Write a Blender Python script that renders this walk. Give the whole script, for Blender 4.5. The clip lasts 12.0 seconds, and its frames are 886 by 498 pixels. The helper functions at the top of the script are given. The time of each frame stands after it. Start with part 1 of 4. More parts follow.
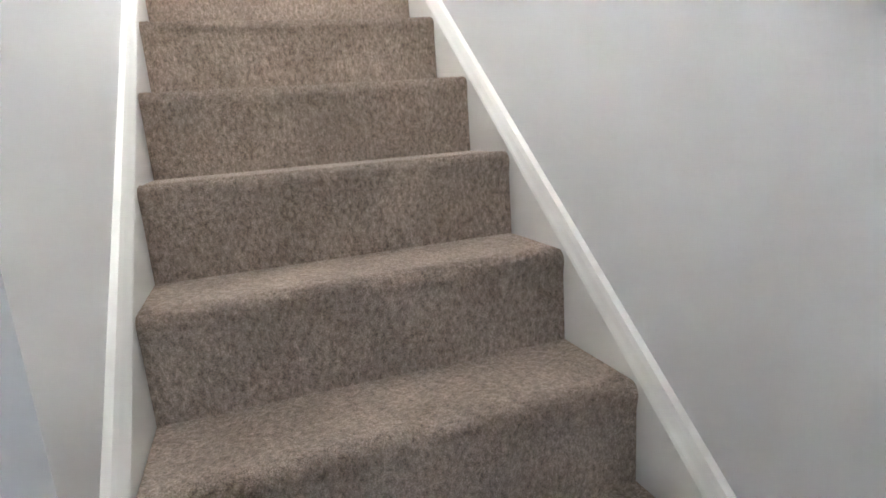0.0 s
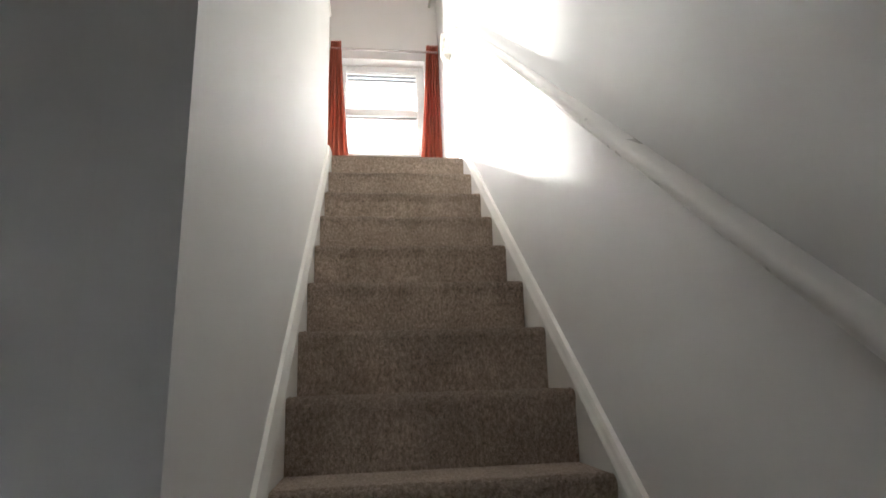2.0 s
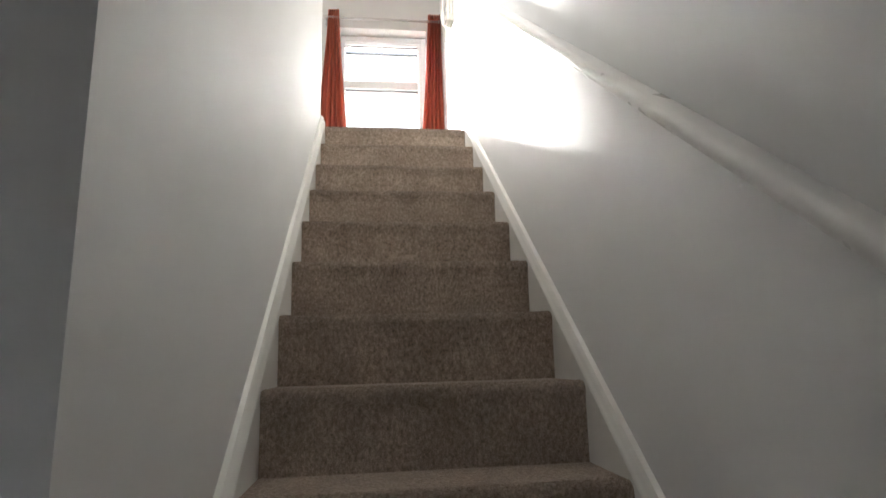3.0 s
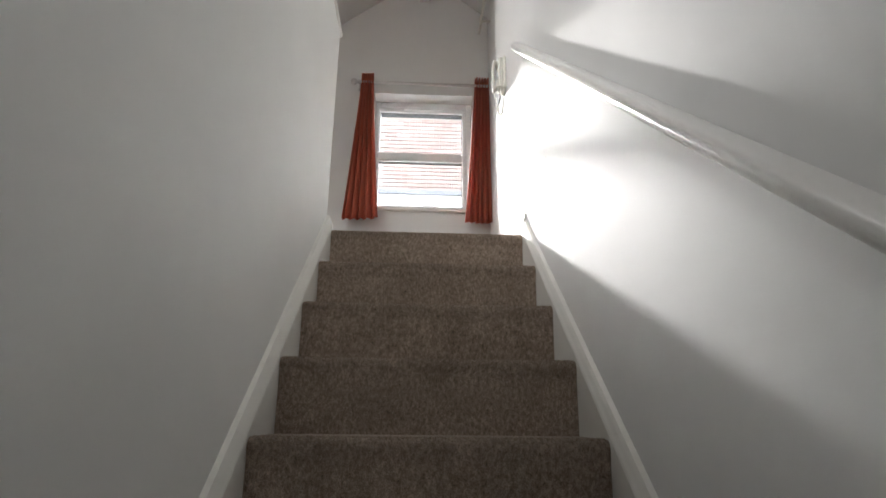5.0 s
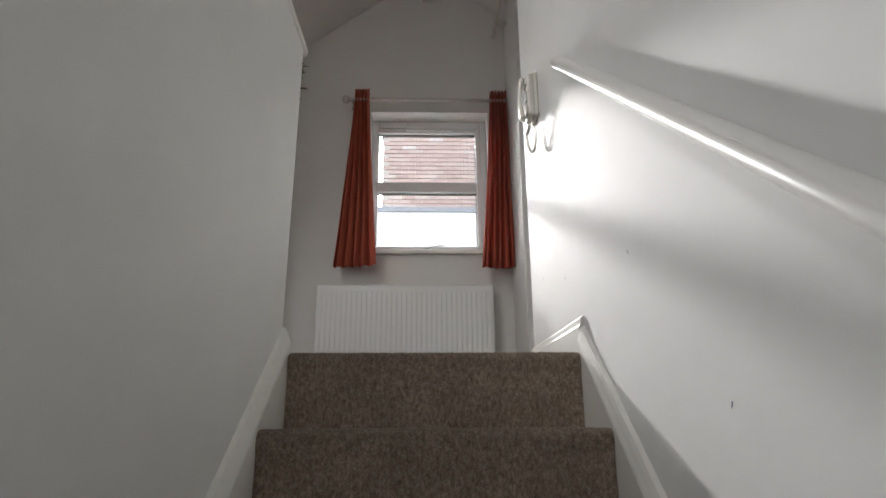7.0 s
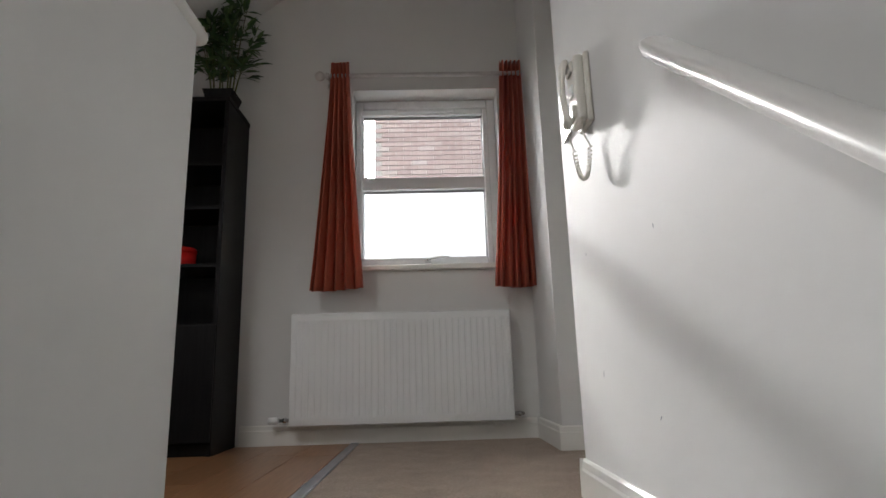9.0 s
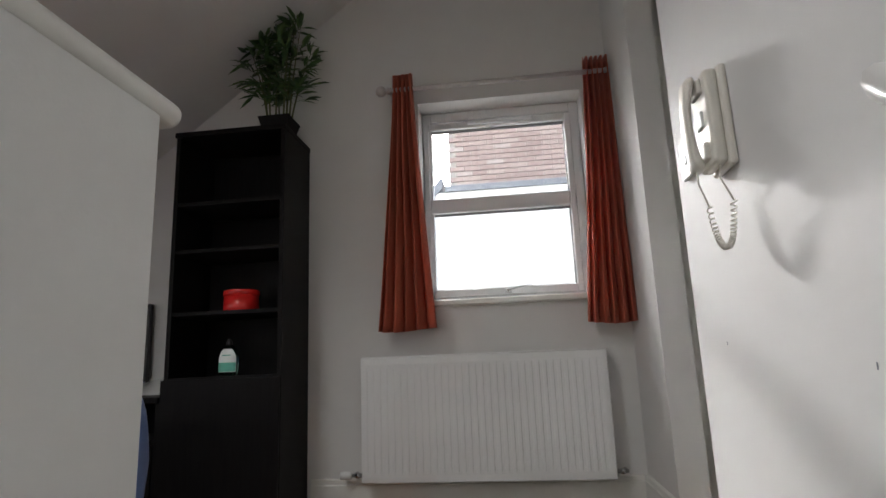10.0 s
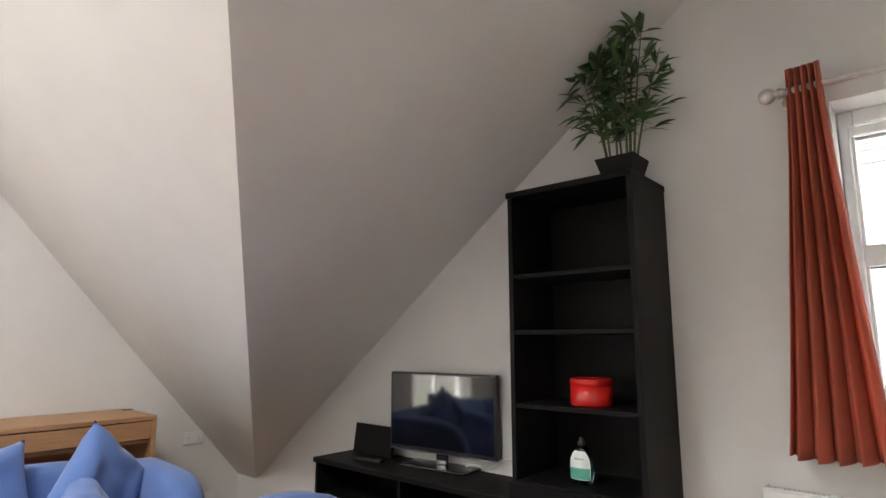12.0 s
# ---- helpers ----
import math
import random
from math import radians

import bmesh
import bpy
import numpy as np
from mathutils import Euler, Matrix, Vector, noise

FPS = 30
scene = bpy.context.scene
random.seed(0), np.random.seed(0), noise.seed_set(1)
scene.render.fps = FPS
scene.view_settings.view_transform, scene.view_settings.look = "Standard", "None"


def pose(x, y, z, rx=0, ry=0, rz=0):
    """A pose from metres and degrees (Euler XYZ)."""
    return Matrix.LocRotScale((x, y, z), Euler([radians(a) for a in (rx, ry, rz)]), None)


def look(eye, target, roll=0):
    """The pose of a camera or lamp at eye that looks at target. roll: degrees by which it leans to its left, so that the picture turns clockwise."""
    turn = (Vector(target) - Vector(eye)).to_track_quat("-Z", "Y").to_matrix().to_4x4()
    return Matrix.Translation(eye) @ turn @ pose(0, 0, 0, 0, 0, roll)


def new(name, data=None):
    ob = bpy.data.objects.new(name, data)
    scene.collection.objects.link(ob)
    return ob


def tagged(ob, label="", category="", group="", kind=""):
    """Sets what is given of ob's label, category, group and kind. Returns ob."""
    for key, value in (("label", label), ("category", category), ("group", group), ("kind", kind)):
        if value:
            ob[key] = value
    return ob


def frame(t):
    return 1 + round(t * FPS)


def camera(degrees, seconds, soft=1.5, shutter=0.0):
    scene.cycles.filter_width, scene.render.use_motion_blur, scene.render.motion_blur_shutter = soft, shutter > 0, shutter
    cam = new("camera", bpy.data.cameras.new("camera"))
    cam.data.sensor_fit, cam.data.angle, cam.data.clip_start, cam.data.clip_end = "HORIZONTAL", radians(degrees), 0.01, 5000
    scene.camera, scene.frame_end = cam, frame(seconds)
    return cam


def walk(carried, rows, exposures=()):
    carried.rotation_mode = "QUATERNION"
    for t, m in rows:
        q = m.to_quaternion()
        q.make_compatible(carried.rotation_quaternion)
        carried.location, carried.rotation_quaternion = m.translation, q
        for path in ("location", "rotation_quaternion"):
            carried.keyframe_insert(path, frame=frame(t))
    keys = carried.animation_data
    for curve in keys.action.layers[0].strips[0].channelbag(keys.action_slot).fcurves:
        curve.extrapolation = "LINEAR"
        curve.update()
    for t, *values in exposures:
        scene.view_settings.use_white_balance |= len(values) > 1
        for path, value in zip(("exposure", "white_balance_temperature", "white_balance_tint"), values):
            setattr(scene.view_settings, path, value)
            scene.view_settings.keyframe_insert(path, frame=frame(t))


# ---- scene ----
cam = camera(76.0, 12.0)
PATH = [
    (0, (-0.198, -3.046, -1.468), (0.419, -1.191, -1.891), -4.5),
    (0.5, (-0.191, -3.083, -1.383), (0.238, -1.13, -1.339), -6.4),
    (1, (-0.202, -3.109, -1.331), (0.101, -1.153, -1.042), -3.8),
    (1.5, (-0.207, -3.151, -1.3), (0.059, -1.216, -0.872), -1.8),
    (2, (-0.185, -3.169, -1.314), (0.076, -1.239, -0.861), -1.8),
    (2.5, (-0.173, -3.131, -1.324), (0.112, -1.185, -0.961), -1.7),
    (4.5, (-0.023, -2.369, -0.882), (0.017, -0.443, -0.344), -0.4),
    (5, (-0.047, -2.206, -0.723), (0.043, -0.29, -0.157), 0.6),
    (5.5, (-0.024, -2.049, -0.578), (0.024, -0.131, -0.012), 0.4),
    (6, (-0.049, -1.871, -0.484), (-0.063, 0.045, 0.089), 0.1),
    (6.5, (-0.055, -1.7, -0.331), (0.007, 0.216, 0.239), 0.3),
    (7, (-0.025, -1.532, -0.165), (0.025, 0.385, 0.403), -0.3),
    (9, (-0.022, -0.886, 0.357), (0.029, 1.067, 0.781), -1.7),
    (9.5, (0.0, -0.737, 0.518), (-0.11, 1.218, 0.925), -2.2),
    (10, (-0.009, -0.577, 0.643), (-0.241, 1.37, 1.038), -2.3),
    (10.5, (-0.024, -0.425, 0.828), (-0.280, 1.532, 1.152), -2.4),
    (11, (-0.014, -0.290, 0.963), (-0.523, 1.619, 1.273), -1.8),
    (11.5, (-0.111, -0.195, 1.051), (-1.083, 1.526, 1.356), -1.1),
    (12, (-0.238, -0.105, 1.184), (-1.535, 1.383, 1.506), -0.0),
]
EXPOSURES = [(0.0, 6.75, 6000, 10), (0.5, 5.8, 6200, 10), (1.0, 4.95, 6400, 10), (1.5, 4.55, 6500, 10), (2.5, 4.72, 6500, 10), (4.5, 3.65, 6350, 10), (7.0, 2.65, 6300, 10), (9.0, 2.4, 6300, 10), (10.5, 2.6, 6300, 10), (11.3, 3.2, 6400, 10), (12.0, 3.7, 6600, 10)]
walk(cam, [(t, look(eye, target, roll)) for t, eye, target, roll in PATH], EXPOSURES)

# ---- daylight ----
world = bpy.data.worlds.new("overcast_sky")
scene.world = world
world.use_nodes = True
wn, wl = world.node_tree.nodes, world.node_tree.links
sky = wn.new("ShaderNodeTexSky")
sky.sky_type, sky.sun_disc = "NISHITA", False
sky.sun_elevation, sky.sun_rotation = radians(24.3), radians(-11.6)
sky.dust_density, sky.air_density = 4.0, 1.0
pale = wn.new("ShaderNodeHueSaturation")
pale.inputs["Saturation"].default_value = 0.2
wl.new(sky.outputs[0], pale.inputs["Color"])
wl.new(pale.outputs[0], wn["Background"].inputs["Color"])
wn["Background"].inputs["Strength"].default_value = 0.15
sun = new("sun", bpy.data.lights.new("sun", "SUN"))
sun.data.energy, sun.data.angle, sun.data.color = 0.52, radians(2.0), (1.0, 0.97, 0.93)
sun.matrix_world = look((-2.05, 10.0, 4.6), (0, 0, 0))


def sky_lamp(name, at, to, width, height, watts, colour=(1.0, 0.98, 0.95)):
    """Stands in for the daylight of an opening; the rooflight's opening is added."""
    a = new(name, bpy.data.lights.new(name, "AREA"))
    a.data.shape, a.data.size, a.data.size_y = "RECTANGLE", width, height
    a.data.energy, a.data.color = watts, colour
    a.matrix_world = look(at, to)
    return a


# fill lamp in an added, unseen roof opening; brightens room and stairwell
sky_lamp("fill_added_rooflight", (-1.90, -1.08, 3.42), (-1.90, -1.081, 0), 0.86, 1.1, 7.5)
sky_lamp("daylight_side_window", (-4.51, -1.45, 1.18), (0, -1.45, 1.12), 1.2, 1.7, 1.5, (1.0, 0.93, 0.84))

# ---- materials ----
def material(name, rough=0.5, metal=0.0):
    m = bpy.data.materials.new(name)
    m.use_nodes = True
    b = m.node_tree.nodes["Principled BSDF"]
    b.inputs["Roughness"].default_value, b.inputs["Metallic"].default_value = rough, metal
    return m, m.node_tree.nodes, m.node_tree.links, b


def coords(n, l, scale=(1, 1, 1)):
    tc, mp = n.new("ShaderNodeTexCoord"), n.new("ShaderNodeMapping")
    mp.inputs["Scale"].default_value = scale
    l.new(tc.outputs["Object"], mp.inputs["Vector"])
    return mp.outputs[0]


def noise_node(n, l, vec, scale, detail=4.0, rough=0.55):
    t = n.new("ShaderNodeTexNoise")
    t.inputs["Scale"].default_value, t.inputs["Detail"].default_value, t.inputs["Roughness"].default_value = scale, detail, rough
    l.new(vec, t.inputs["Vector"])
    return t.outputs["Fac"]


def ramp(n, l, fac, stops):
    r = n.new("ShaderNodeValToRGB")
    while len(r.color_ramp.elements) < len(stops):
        r.color_ramp.elements.new(0.5)
    for e, (p, c) in zip(r.color_ramp.elements, stops):
        e.position, e.color = p, (*c, 1)
    l.new(fac, r.inputs["Fac"])
    return r.outputs["Color"]


def mixed(n, l, fac, a, b, mode="MIX"):
    x = n.new("ShaderNodeMix")
    x.data_type, x.blend_type = "RGBA", mode
    for sock, v in ((x.inputs["Factor"], fac), (x.inputs["A"], a), (x.inputs["B"], b)):
        if isinstance(v, (int, float)):
            sock.default_value = v
        elif isinstance(v, tuple):
            sock.default_value = (*v, 1)
        else:
            l.new(v, sock)
    return x.outputs["Result"]


def bump(n, l, b, height, strength=0.2, distance=0.002):
    k = n.new("ShaderNodeBump")
    k.inputs["Strength"].default_value, k.inputs["Distance"].default_value = strength, distance
    l.new(height, k.inputs["Height"])
    l.new(k.outputs[0], b.inputs["Normal"])


def paint(name, a, c, rough, uneven=0.25, fine=260, depth=0.0012):
    """Painted plaster or timber: two close tones, roller stipple and slow waviness."""
    m, n, l, b = material(name, rough)
    v = coords(n, l)
    big = noise_node(n, l, v, 2.3, 5)
    small = noise_node(n, l, v, fine, 3)
    l.new(ramp(n, l, big, [(0.3, a), (0.7, c)]), b.inputs["Base Color"])
    mix = n.new("ShaderNodeMath")
    mix.operation = "MULTIPLY_ADD"
    l.new(small, mix.inputs[0])
    mix.inputs[1].default_value = 0.35
    l.new(noise_node(n, l, v, 11, 4), mix.inputs[2])
    bump(n, l, b, mix.outputs[0], uneven, depth)
    rr = n.new("ShaderNodeMapRange")
    rr.inputs["To Min"].default_value, rr.inputs["To Max"].default_value = rough - 0.05, rough + 0.08
    l.new(big, rr.inputs["Value"])
    l.new(rr.outputs[0], b.inputs["Roughness"])
    return m


WALL = paint("satin_white_wall_paint", (0.70, 0.70, 0.69), (0.74, 0.74, 0.73), 0.64, 0.22, 190, 0.0015)
WALL.node_tree.nodes["Principled BSDF"].inputs["Specular IOR Level"].default_value = 0.11
SOFTWALL = paint("soft_sheen_wall_paint", (0.70, 0.695, 0.68), (0.74, 0.735, 0.72), 0.62, 0.3, 190, 0.0015)
ROOM = paint("matt_white_wall_paint", (0.69, 0.685, 0.67), (0.73, 0.725, 0.71), 0.7, 0.3)
TRIM = paint("gloss_white_trim_paint", (0.76, 0.75, 0.71), (0.80, 0.79, 0.75), 0.3, 0.12, 90)
UPVC = paint("white_window_plastic", (0.80, 0.81, 0.82), (0.83, 0.84, 0.85), 0.25, 0.03)
ENAMEL = paint("white_radiator_enamel", (0.78, 0.79, 0.79), (0.81, 0.82, 0.82), 0.32, 0.04)
CREAM = paint("cream_phone_plastic", (0.66, 0.64, 0.58), (0.70, 0.68, 0.62), 0.38, 0.05, 400, 0.0005)
RAIL = paint("white_handrail_paint", (0.70, 0.69, 0.67), (0.75, 0.74, 0.72), 0.28, 0.12, 60)


def carpet_material(name, dark, mid, light):
    m, n, l, b = material(name, 0.95)
    v = coords(n, l)
    pile = noise_node(n, l, v, 420, 3, 0.7)
    fleck = noise_node(n, l, coords(n, l, (1, 1, 0.6)), 120, 5, 0.75)
    patch = noise_node(n, l, v, 9, 4)
    base = ramp(n, l, fleck, [(0.3, dark), (0.5, mid), (0.72, light)])
    shade = ramp(n, l, patch, [(0.3, (0.82, 0.81, 0.80)), (0.7, (1.1, 1.1, 1.1))])
    tuft = ramp(n, l, pile, [(0.28, (0.45, 0.45, 0.45)), (0.68, (1.4, 1.4, 1.4))])
    l.new(mixed(n, l, 1.0, mixed(n, l, 1.0, base, shade, "MULTIPLY"), tuft, "MULTIPLY"), b.inputs["Base Color"])
    b.inputs["Sheen Weight"].default_value, b.inputs["Sheen Roughness"].default_value = 0.35, 0.5
    b.inputs["Sheen Tint"].default_value = (0.9, 0.82, 0.74, 1)
    b.inputs["Specular IOR Level"].default_value = 0.1
    bump(n, l, b, pile, 0.9, 0.006)
    return m


CARPET = carpet_material("taupe_twist_carpet", (0.155, 0.117, 0.090), (0.41, 0.322, 0.255), (0.68, 0.56, 0.465))
BEIGE = CARPET


def cloth(name, a, c, rough=0.85, sheen=0.3, through_light=0.0):
    m, n, l, b = material(name, rough)
    v = coords(n, l)
    weave = noise_node(n, l, coords(n, l, (1, 1, 0.35)), 380, 3)
    l.new(mixed(n, l, 0.5, ramp(n, l, noise_node(n, l, v, 6, 4), [(0.3, a), (0.7, c)]), ramp(n, l, weave, [(0.3, a), (0.7, c)])), b.inputs["Base Color"])
    b.inputs["Sheen Weight"].default_value = sheen
    b.inputs["Specular IOR Level"].default_value = 0.2
    bump(n, l, b, weave, 0.5, 0.0015)
    if through_light:
        t = n.new("ShaderNodeBsdfTranslucent")
        t.inputs["Color"].default_value = (*c, 1)
        x = n.new("ShaderNodeMixShader")
        x.inputs[0].default_value = through_light
        l.new(b.outputs[0], x.inputs[1])
        l.new(t.outputs[0], x.inputs[2])
        l.new(x.outputs[0], n["Material Output"].inputs["Surface"])
    return m


TERRACOTTA = cloth("terracotta_curtain_cloth", (0.50, 0.115, 0.065), (0.62, 0.17, 0.10), 0.8, 0.2, 0.38)
BLUE = cloth("blue_sofa_cloth", (0.085, 0.16, 0.40), (0.13, 0.22, 0.50))


def wood(name, a, c, rough, scale=(1.2, 14, 14), per_piece=0.0, gloss=0.5):
    m, n, l, b = material(name, rough)
    g = noise_node(n, l, coords(n, l, scale), 5, 7, 0.62)
    col = ramp(n, l, g, [(0.28, a), (0.72, c)])
    if per_piece:
        oi = n.new("ShaderNodeObjectInfo")
        tone = ramp(n, l, oi.outputs["Random"], [(0, (1 - per_piece,) * 3), (1, (1 + per_piece,) * 3)])
        col = mixed(n, l, 1.0, col, tone, "MULTIPLY")
    l.new(col, b.inputs["Base Color"])
    bump(n, l, b, g, 0.12, 0.001)
    b.inputs["Specular IOR Level"].default_value = gloss
    return m


BLACK = wood("black_brown_wood_veneer", (0.006, 0.0055, 0.006), (0.011, 0.0105, 0.0105), 0.5, (14, 14, 1.2), 0.0, 0.13)
OAK = wood("oak_veneer", (0.36, 0.19, 0.09), (0.48, 0.27, 0.14), 0.45, (14, 1.2, 14))
LAMINATE = wood("oak_laminate_floor", (0.24, 0.115, 0.05), (0.38, 0.20, 0.095), 0.3, (12, 1.1, 12), 0.12)


def plain(name, colour, rough, metal=0.0, wear=0.08):
    m, n, l, b = material(name, rough, metal)
    v = coords(n, l)
    lo, hi = tuple(c * (1 - wear) for c in colour), tuple(min(1, c * (1 + wear)) for c in colour)
    l.new(ramp(n, l, noise_node(n, l, v, 25, 5), [(0.3, lo), (0.7, hi)]), b.inputs["Base Color"])
    return m


CHROME = plain("dull_chrome", (0.55, 0.55, 0.55), 0.25, 1.0)
POLE = plain("satin_grey_pole", (0.58, 0.55, 0.54), 0.35, 0.2)
GASKET = plain("grey_rubber_gasket", (0.16, 0.16, 0.165), 0.6)
STEEL = plain("aluminium_strip", (0.42, 0.44, 0.48), 0.35, 1.0)
RED = plain("red_lacquered_tin", (0.62, 0.018, 0.015), 0.2, 0.0, 0.05)
BLACKPLASTIC = plain("black_plastic", (0.012, 0.012, 0.013), 0.3)
SCREEN = plain("glossy_black_screen", (0.006, 0.006, 0.008), 0.06)
SCREEN.node_tree.nodes["Principled BSDF"].inputs["Specular IOR Level"].default_value = 0.9
SOIL = plain("dark_potting_soil", (0.03, 0.02, 0.015), 0.95)
LABEL = plain("white_paper_label", (0.75, 0.78, 0.76), 0.5)
GREENLABEL = plain("green_label_print", (0.12, 0.42, 0.32), 0.5)
STEM = plain("olive_bamboo_cane", (0.10, 0.12, 0.04), 0.6, 0, 0.2)


def leaf_material():
    m, n, l, b = material("bamboo_leaf_green", 0.45)
    g = n.new("ShaderNodeNewGeometry")
    l.new(ramp(n, l, g.outputs["Random Per Island"], [(0, (0.02, 0.055, 0.018)), (0.6, (0.045, 0.11, 0.03)), (1, (0.10, 0.17, 0.05))]), b.inputs["Base Color"])
    return m


LEAF = leaf_material()


def glass_material(name, colour, rough=0.0):
    m, n, l, b = material(name, rough)
    b.inputs["Base Color"].default_value = (*colour, 1)
    b.inputs["Transmission Weight"].default_value, b.inputs["IOR"].default_value = 1.0, 1.45
    return m


GLASS = glass_material("clear_window_glass", (1, 1, 1))
SOAP = glass_material("pale_green_bottle", (0.35, 0.72, 0.58), 0.05)


def brick_material():
    m, n, l, b = material("red_clay_brick", 0.9)
    oi = n.new("ShaderNodeObjectInfo")
    tone = ramp(n, l, oi.outputs["Random"], [(0, (0.37, 0.285, 0.26)), (0.5, (0.42, 0.325, 0.30)), (0.93, (0.45, 0.37, 0.345)), (1, (0.52, 0.50, 0.49))])
    g = ramp(n, l, noise_node(n, l, coords(n, l), 30, 5), [(0.3, (0.8, 0.8, 0.8)), (0.7, (1.15, 1.15, 1.15))])
    l.new(mixed(n, l, 1.0, tone, g, "MULTIPLY"), b.inputs["Base Color"])
    return m


BRICK = brick_material()
MORTAR = plain("grey_lime_mortar", (0.42, 0.40, 0.38), 0.95, 0, 0.15)
RENDER = paint("white_masonry_paint", (0.76, 0.76, 0.75), (0.82, 0.82, 0.81), 0.85, 0.4, 60, 0.004)
LEAD = plain("grey_lead_flashing", (0.25, 0.27, 0.30), 0.6, 0.2, 0.2)
SLATE = plain("grey_roof_slate", (0.14, 0.15, 0.17), 0.7, 0, 0.25)
GRASS = plain("rough_grass", (0.06, 0.10, 0.03), 0.95, 0, 0.4)
ASPHALT = plain("grey_yard_asphalt", (0.06, 0.06, 0.06), 0.9, 0, 0.25)


# ---- building blocks ----
def finish(bm, name, mat, smooth=False, parent=None):
    bmesh.ops.recalc_face_normals(bm, faces=bm.faces)
    me = bpy.data.meshes.new(name)
    bm.to_mesh(me)
    bm.free()
    me.materials.append(mat)
    for p in me.polygons:
        p.use_smooth = smooth
    ob = new(name, me)
    if parent:
        ob.parent = parent
    return ob


def add_box(bm, x0, x1, y0, y1, z0, z1, bevel=0.0, segments=2, m=None):
    r = bmesh.ops.create_cube(bm, size=1.0)
    vs = r["verts"]
    for v in vs:
        v.co = Vector((x0 + (v.co.x + 0.5) * (x1 - x0), y0 + (v.co.y + 0.5) * (y1 - y0), z0 + (v.co.z + 0.5) * (z1 - z0)))
    if bevel:
        es = list({e for v in vs for e in v.link_edges})
        r2 = bmesh.ops.bevel(bm, geom=es, offset=bevel, segments=segments, profile=0.5, affect="EDGES")
        vs = list({v for f in r2["faces"] for v in f.verts} | {v for v in vs if v.is_valid})
    if m:
        bmesh.ops.transform(bm, matrix=m, verts=[v for v in vs if v.is_valid])
    return vs


def box(name, mat, x0, x1, y0, y1, z0, z1, bevel=0.0, parent=None, segments=2, smooth=False):
    bm = bmesh.new()
    add_box(bm, x0, x1, y0, y1, z0, z1, bevel, segments)
    return finish(bm, name, mat, smooth, parent)


def boxes(name, mat, rows, bevel=0.0, parent=None):
    bm = bmesh.new()
    for r in rows:
        add_box(bm, *r, bevel)
    return finish(bm, name, mat, False, parent)


def prism(name, mat, profile, x0, x1, axis="x", smooth=False, parent=None):
    """Extrude a closed profile along x (profile in y, z) or along y (profile in x, z)."""
    bm = bmesh.new()
    rings = []
    for w in (x0, x1):
        rings.append([bm.verts.new((w, p, q) if axis == "x" else (p, w, q)) for p, q in profile])
    k = len(profile)
    for i in range(k):
        bm.faces.new((rings[0][i], rings[0][(i + 1) % k], rings[1][(i + 1) % k], rings[1][i]))
    bm.faces.new(rings[0])
    bm.faces.new(rings[1])
    return finish(bm, name, mat, smooth, parent)


def lathe_into(bm, profile, centre, steps=28, axis="z"):
    rings = []
    for r, h in profile:
        ring = []
        for i in range(steps):
            a = 2 * math.pi * i / steps
            p = Vector((r * math.cos(a), r * math.sin(a), h))
            if axis == "x":
                p = Vector((p.z, p.x, p.y))
            if axis == "y":
                p = Vector((p.x, p.z, p.y))
            ring.append(bm.verts.new(p + Vector(centre)))
        rings.append(ring)
    for a, b in zip(rings, rings[1:]):
        for i in range(steps):
            bm.faces.new((a[i], a[(i + 1) % steps], b[(i + 1) % steps], b[i]))
    bm.faces.new(rings[0])
    bm.faces.new(rings[-1])


def lathe(name, mat, profile, centre, axis="z", parent=None, steps=28, smooth=True):
    bm = bmesh.new()
    lathe_into(bm, profile, centre, steps, axis)
    return finish(bm, name, mat, smooth, parent)


def tube_into(bm, points, radius, steps=8):
    rings = []
    pts = [Vector(p) for p in points]
    for i, p in enumerate(pts):
        d = (pts[min(i + 1, len(pts) - 1)] - pts[max(i - 1, 0)]).normalized()
        u = d.cross(Vector((0.31, 0.2, 0.93))).normalized()
        w = d.cross(u)
        r = radius(i / (len(pts) - 1)) if callable(radius) else radius
        rings.append([bm.verts.new(p + r * (math.cos(2 * math.pi * j / steps) * u + math.sin(2 * math.pi * j / steps) * w)) for j in range(steps)])
    for a, b in zip(rings, rings[1:]):
        for j in range(steps):
            bm.faces.new((a[j], a[(j + 1) % steps], b[(j + 1) % steps], b[j]))
    bm.faces.new(rings[0])
    bm.faces.new(rings[-1])


def tube(name, mat, points, radius, parent=None, steps=8):
    bm = bmesh.new()
    tube_into(bm, points, radius, steps)
    return finish(bm, name, mat, True, parent)


def empty(name, at=(0, 0, 0)):
    ob = new(name)
    ob.location = at
    return ob


def adopt(parent, *parts):
    """Hang parts, built in world places, under an Empty that stands elsewhere."""
    for p in parts:
        p.parent = parent
        p.matrix_parent_inverse = Matrix.Translation(parent.location).inverted()


def structure(ob, label, category):
    return tagged(ob, label, category, kind="structure")


# ---- the stairwell and room shell ----
RISE, GOING, STEPS = 0.1923, 0.2297, 14
XL, XR = -0.425, 0.41            # wall faces beside the stair
LOW = -RISE * STEPS              # lower hall floor
YW = 2.29                        # inner face of the window wall
XD = -4.40                       # far end wall of the room
RIDGE_X, RIDGE_Z, PITCH, PITCH2, VALLEY_Y = -0.03, 3.335, 0.763, 1.128, 2.46
HALF = 0.956                     # top of the low wall beside the stairwell
WALL_END = 0.806                 # where the handrail wall stops
YB = -2.425                      # foot end of the left stair wall

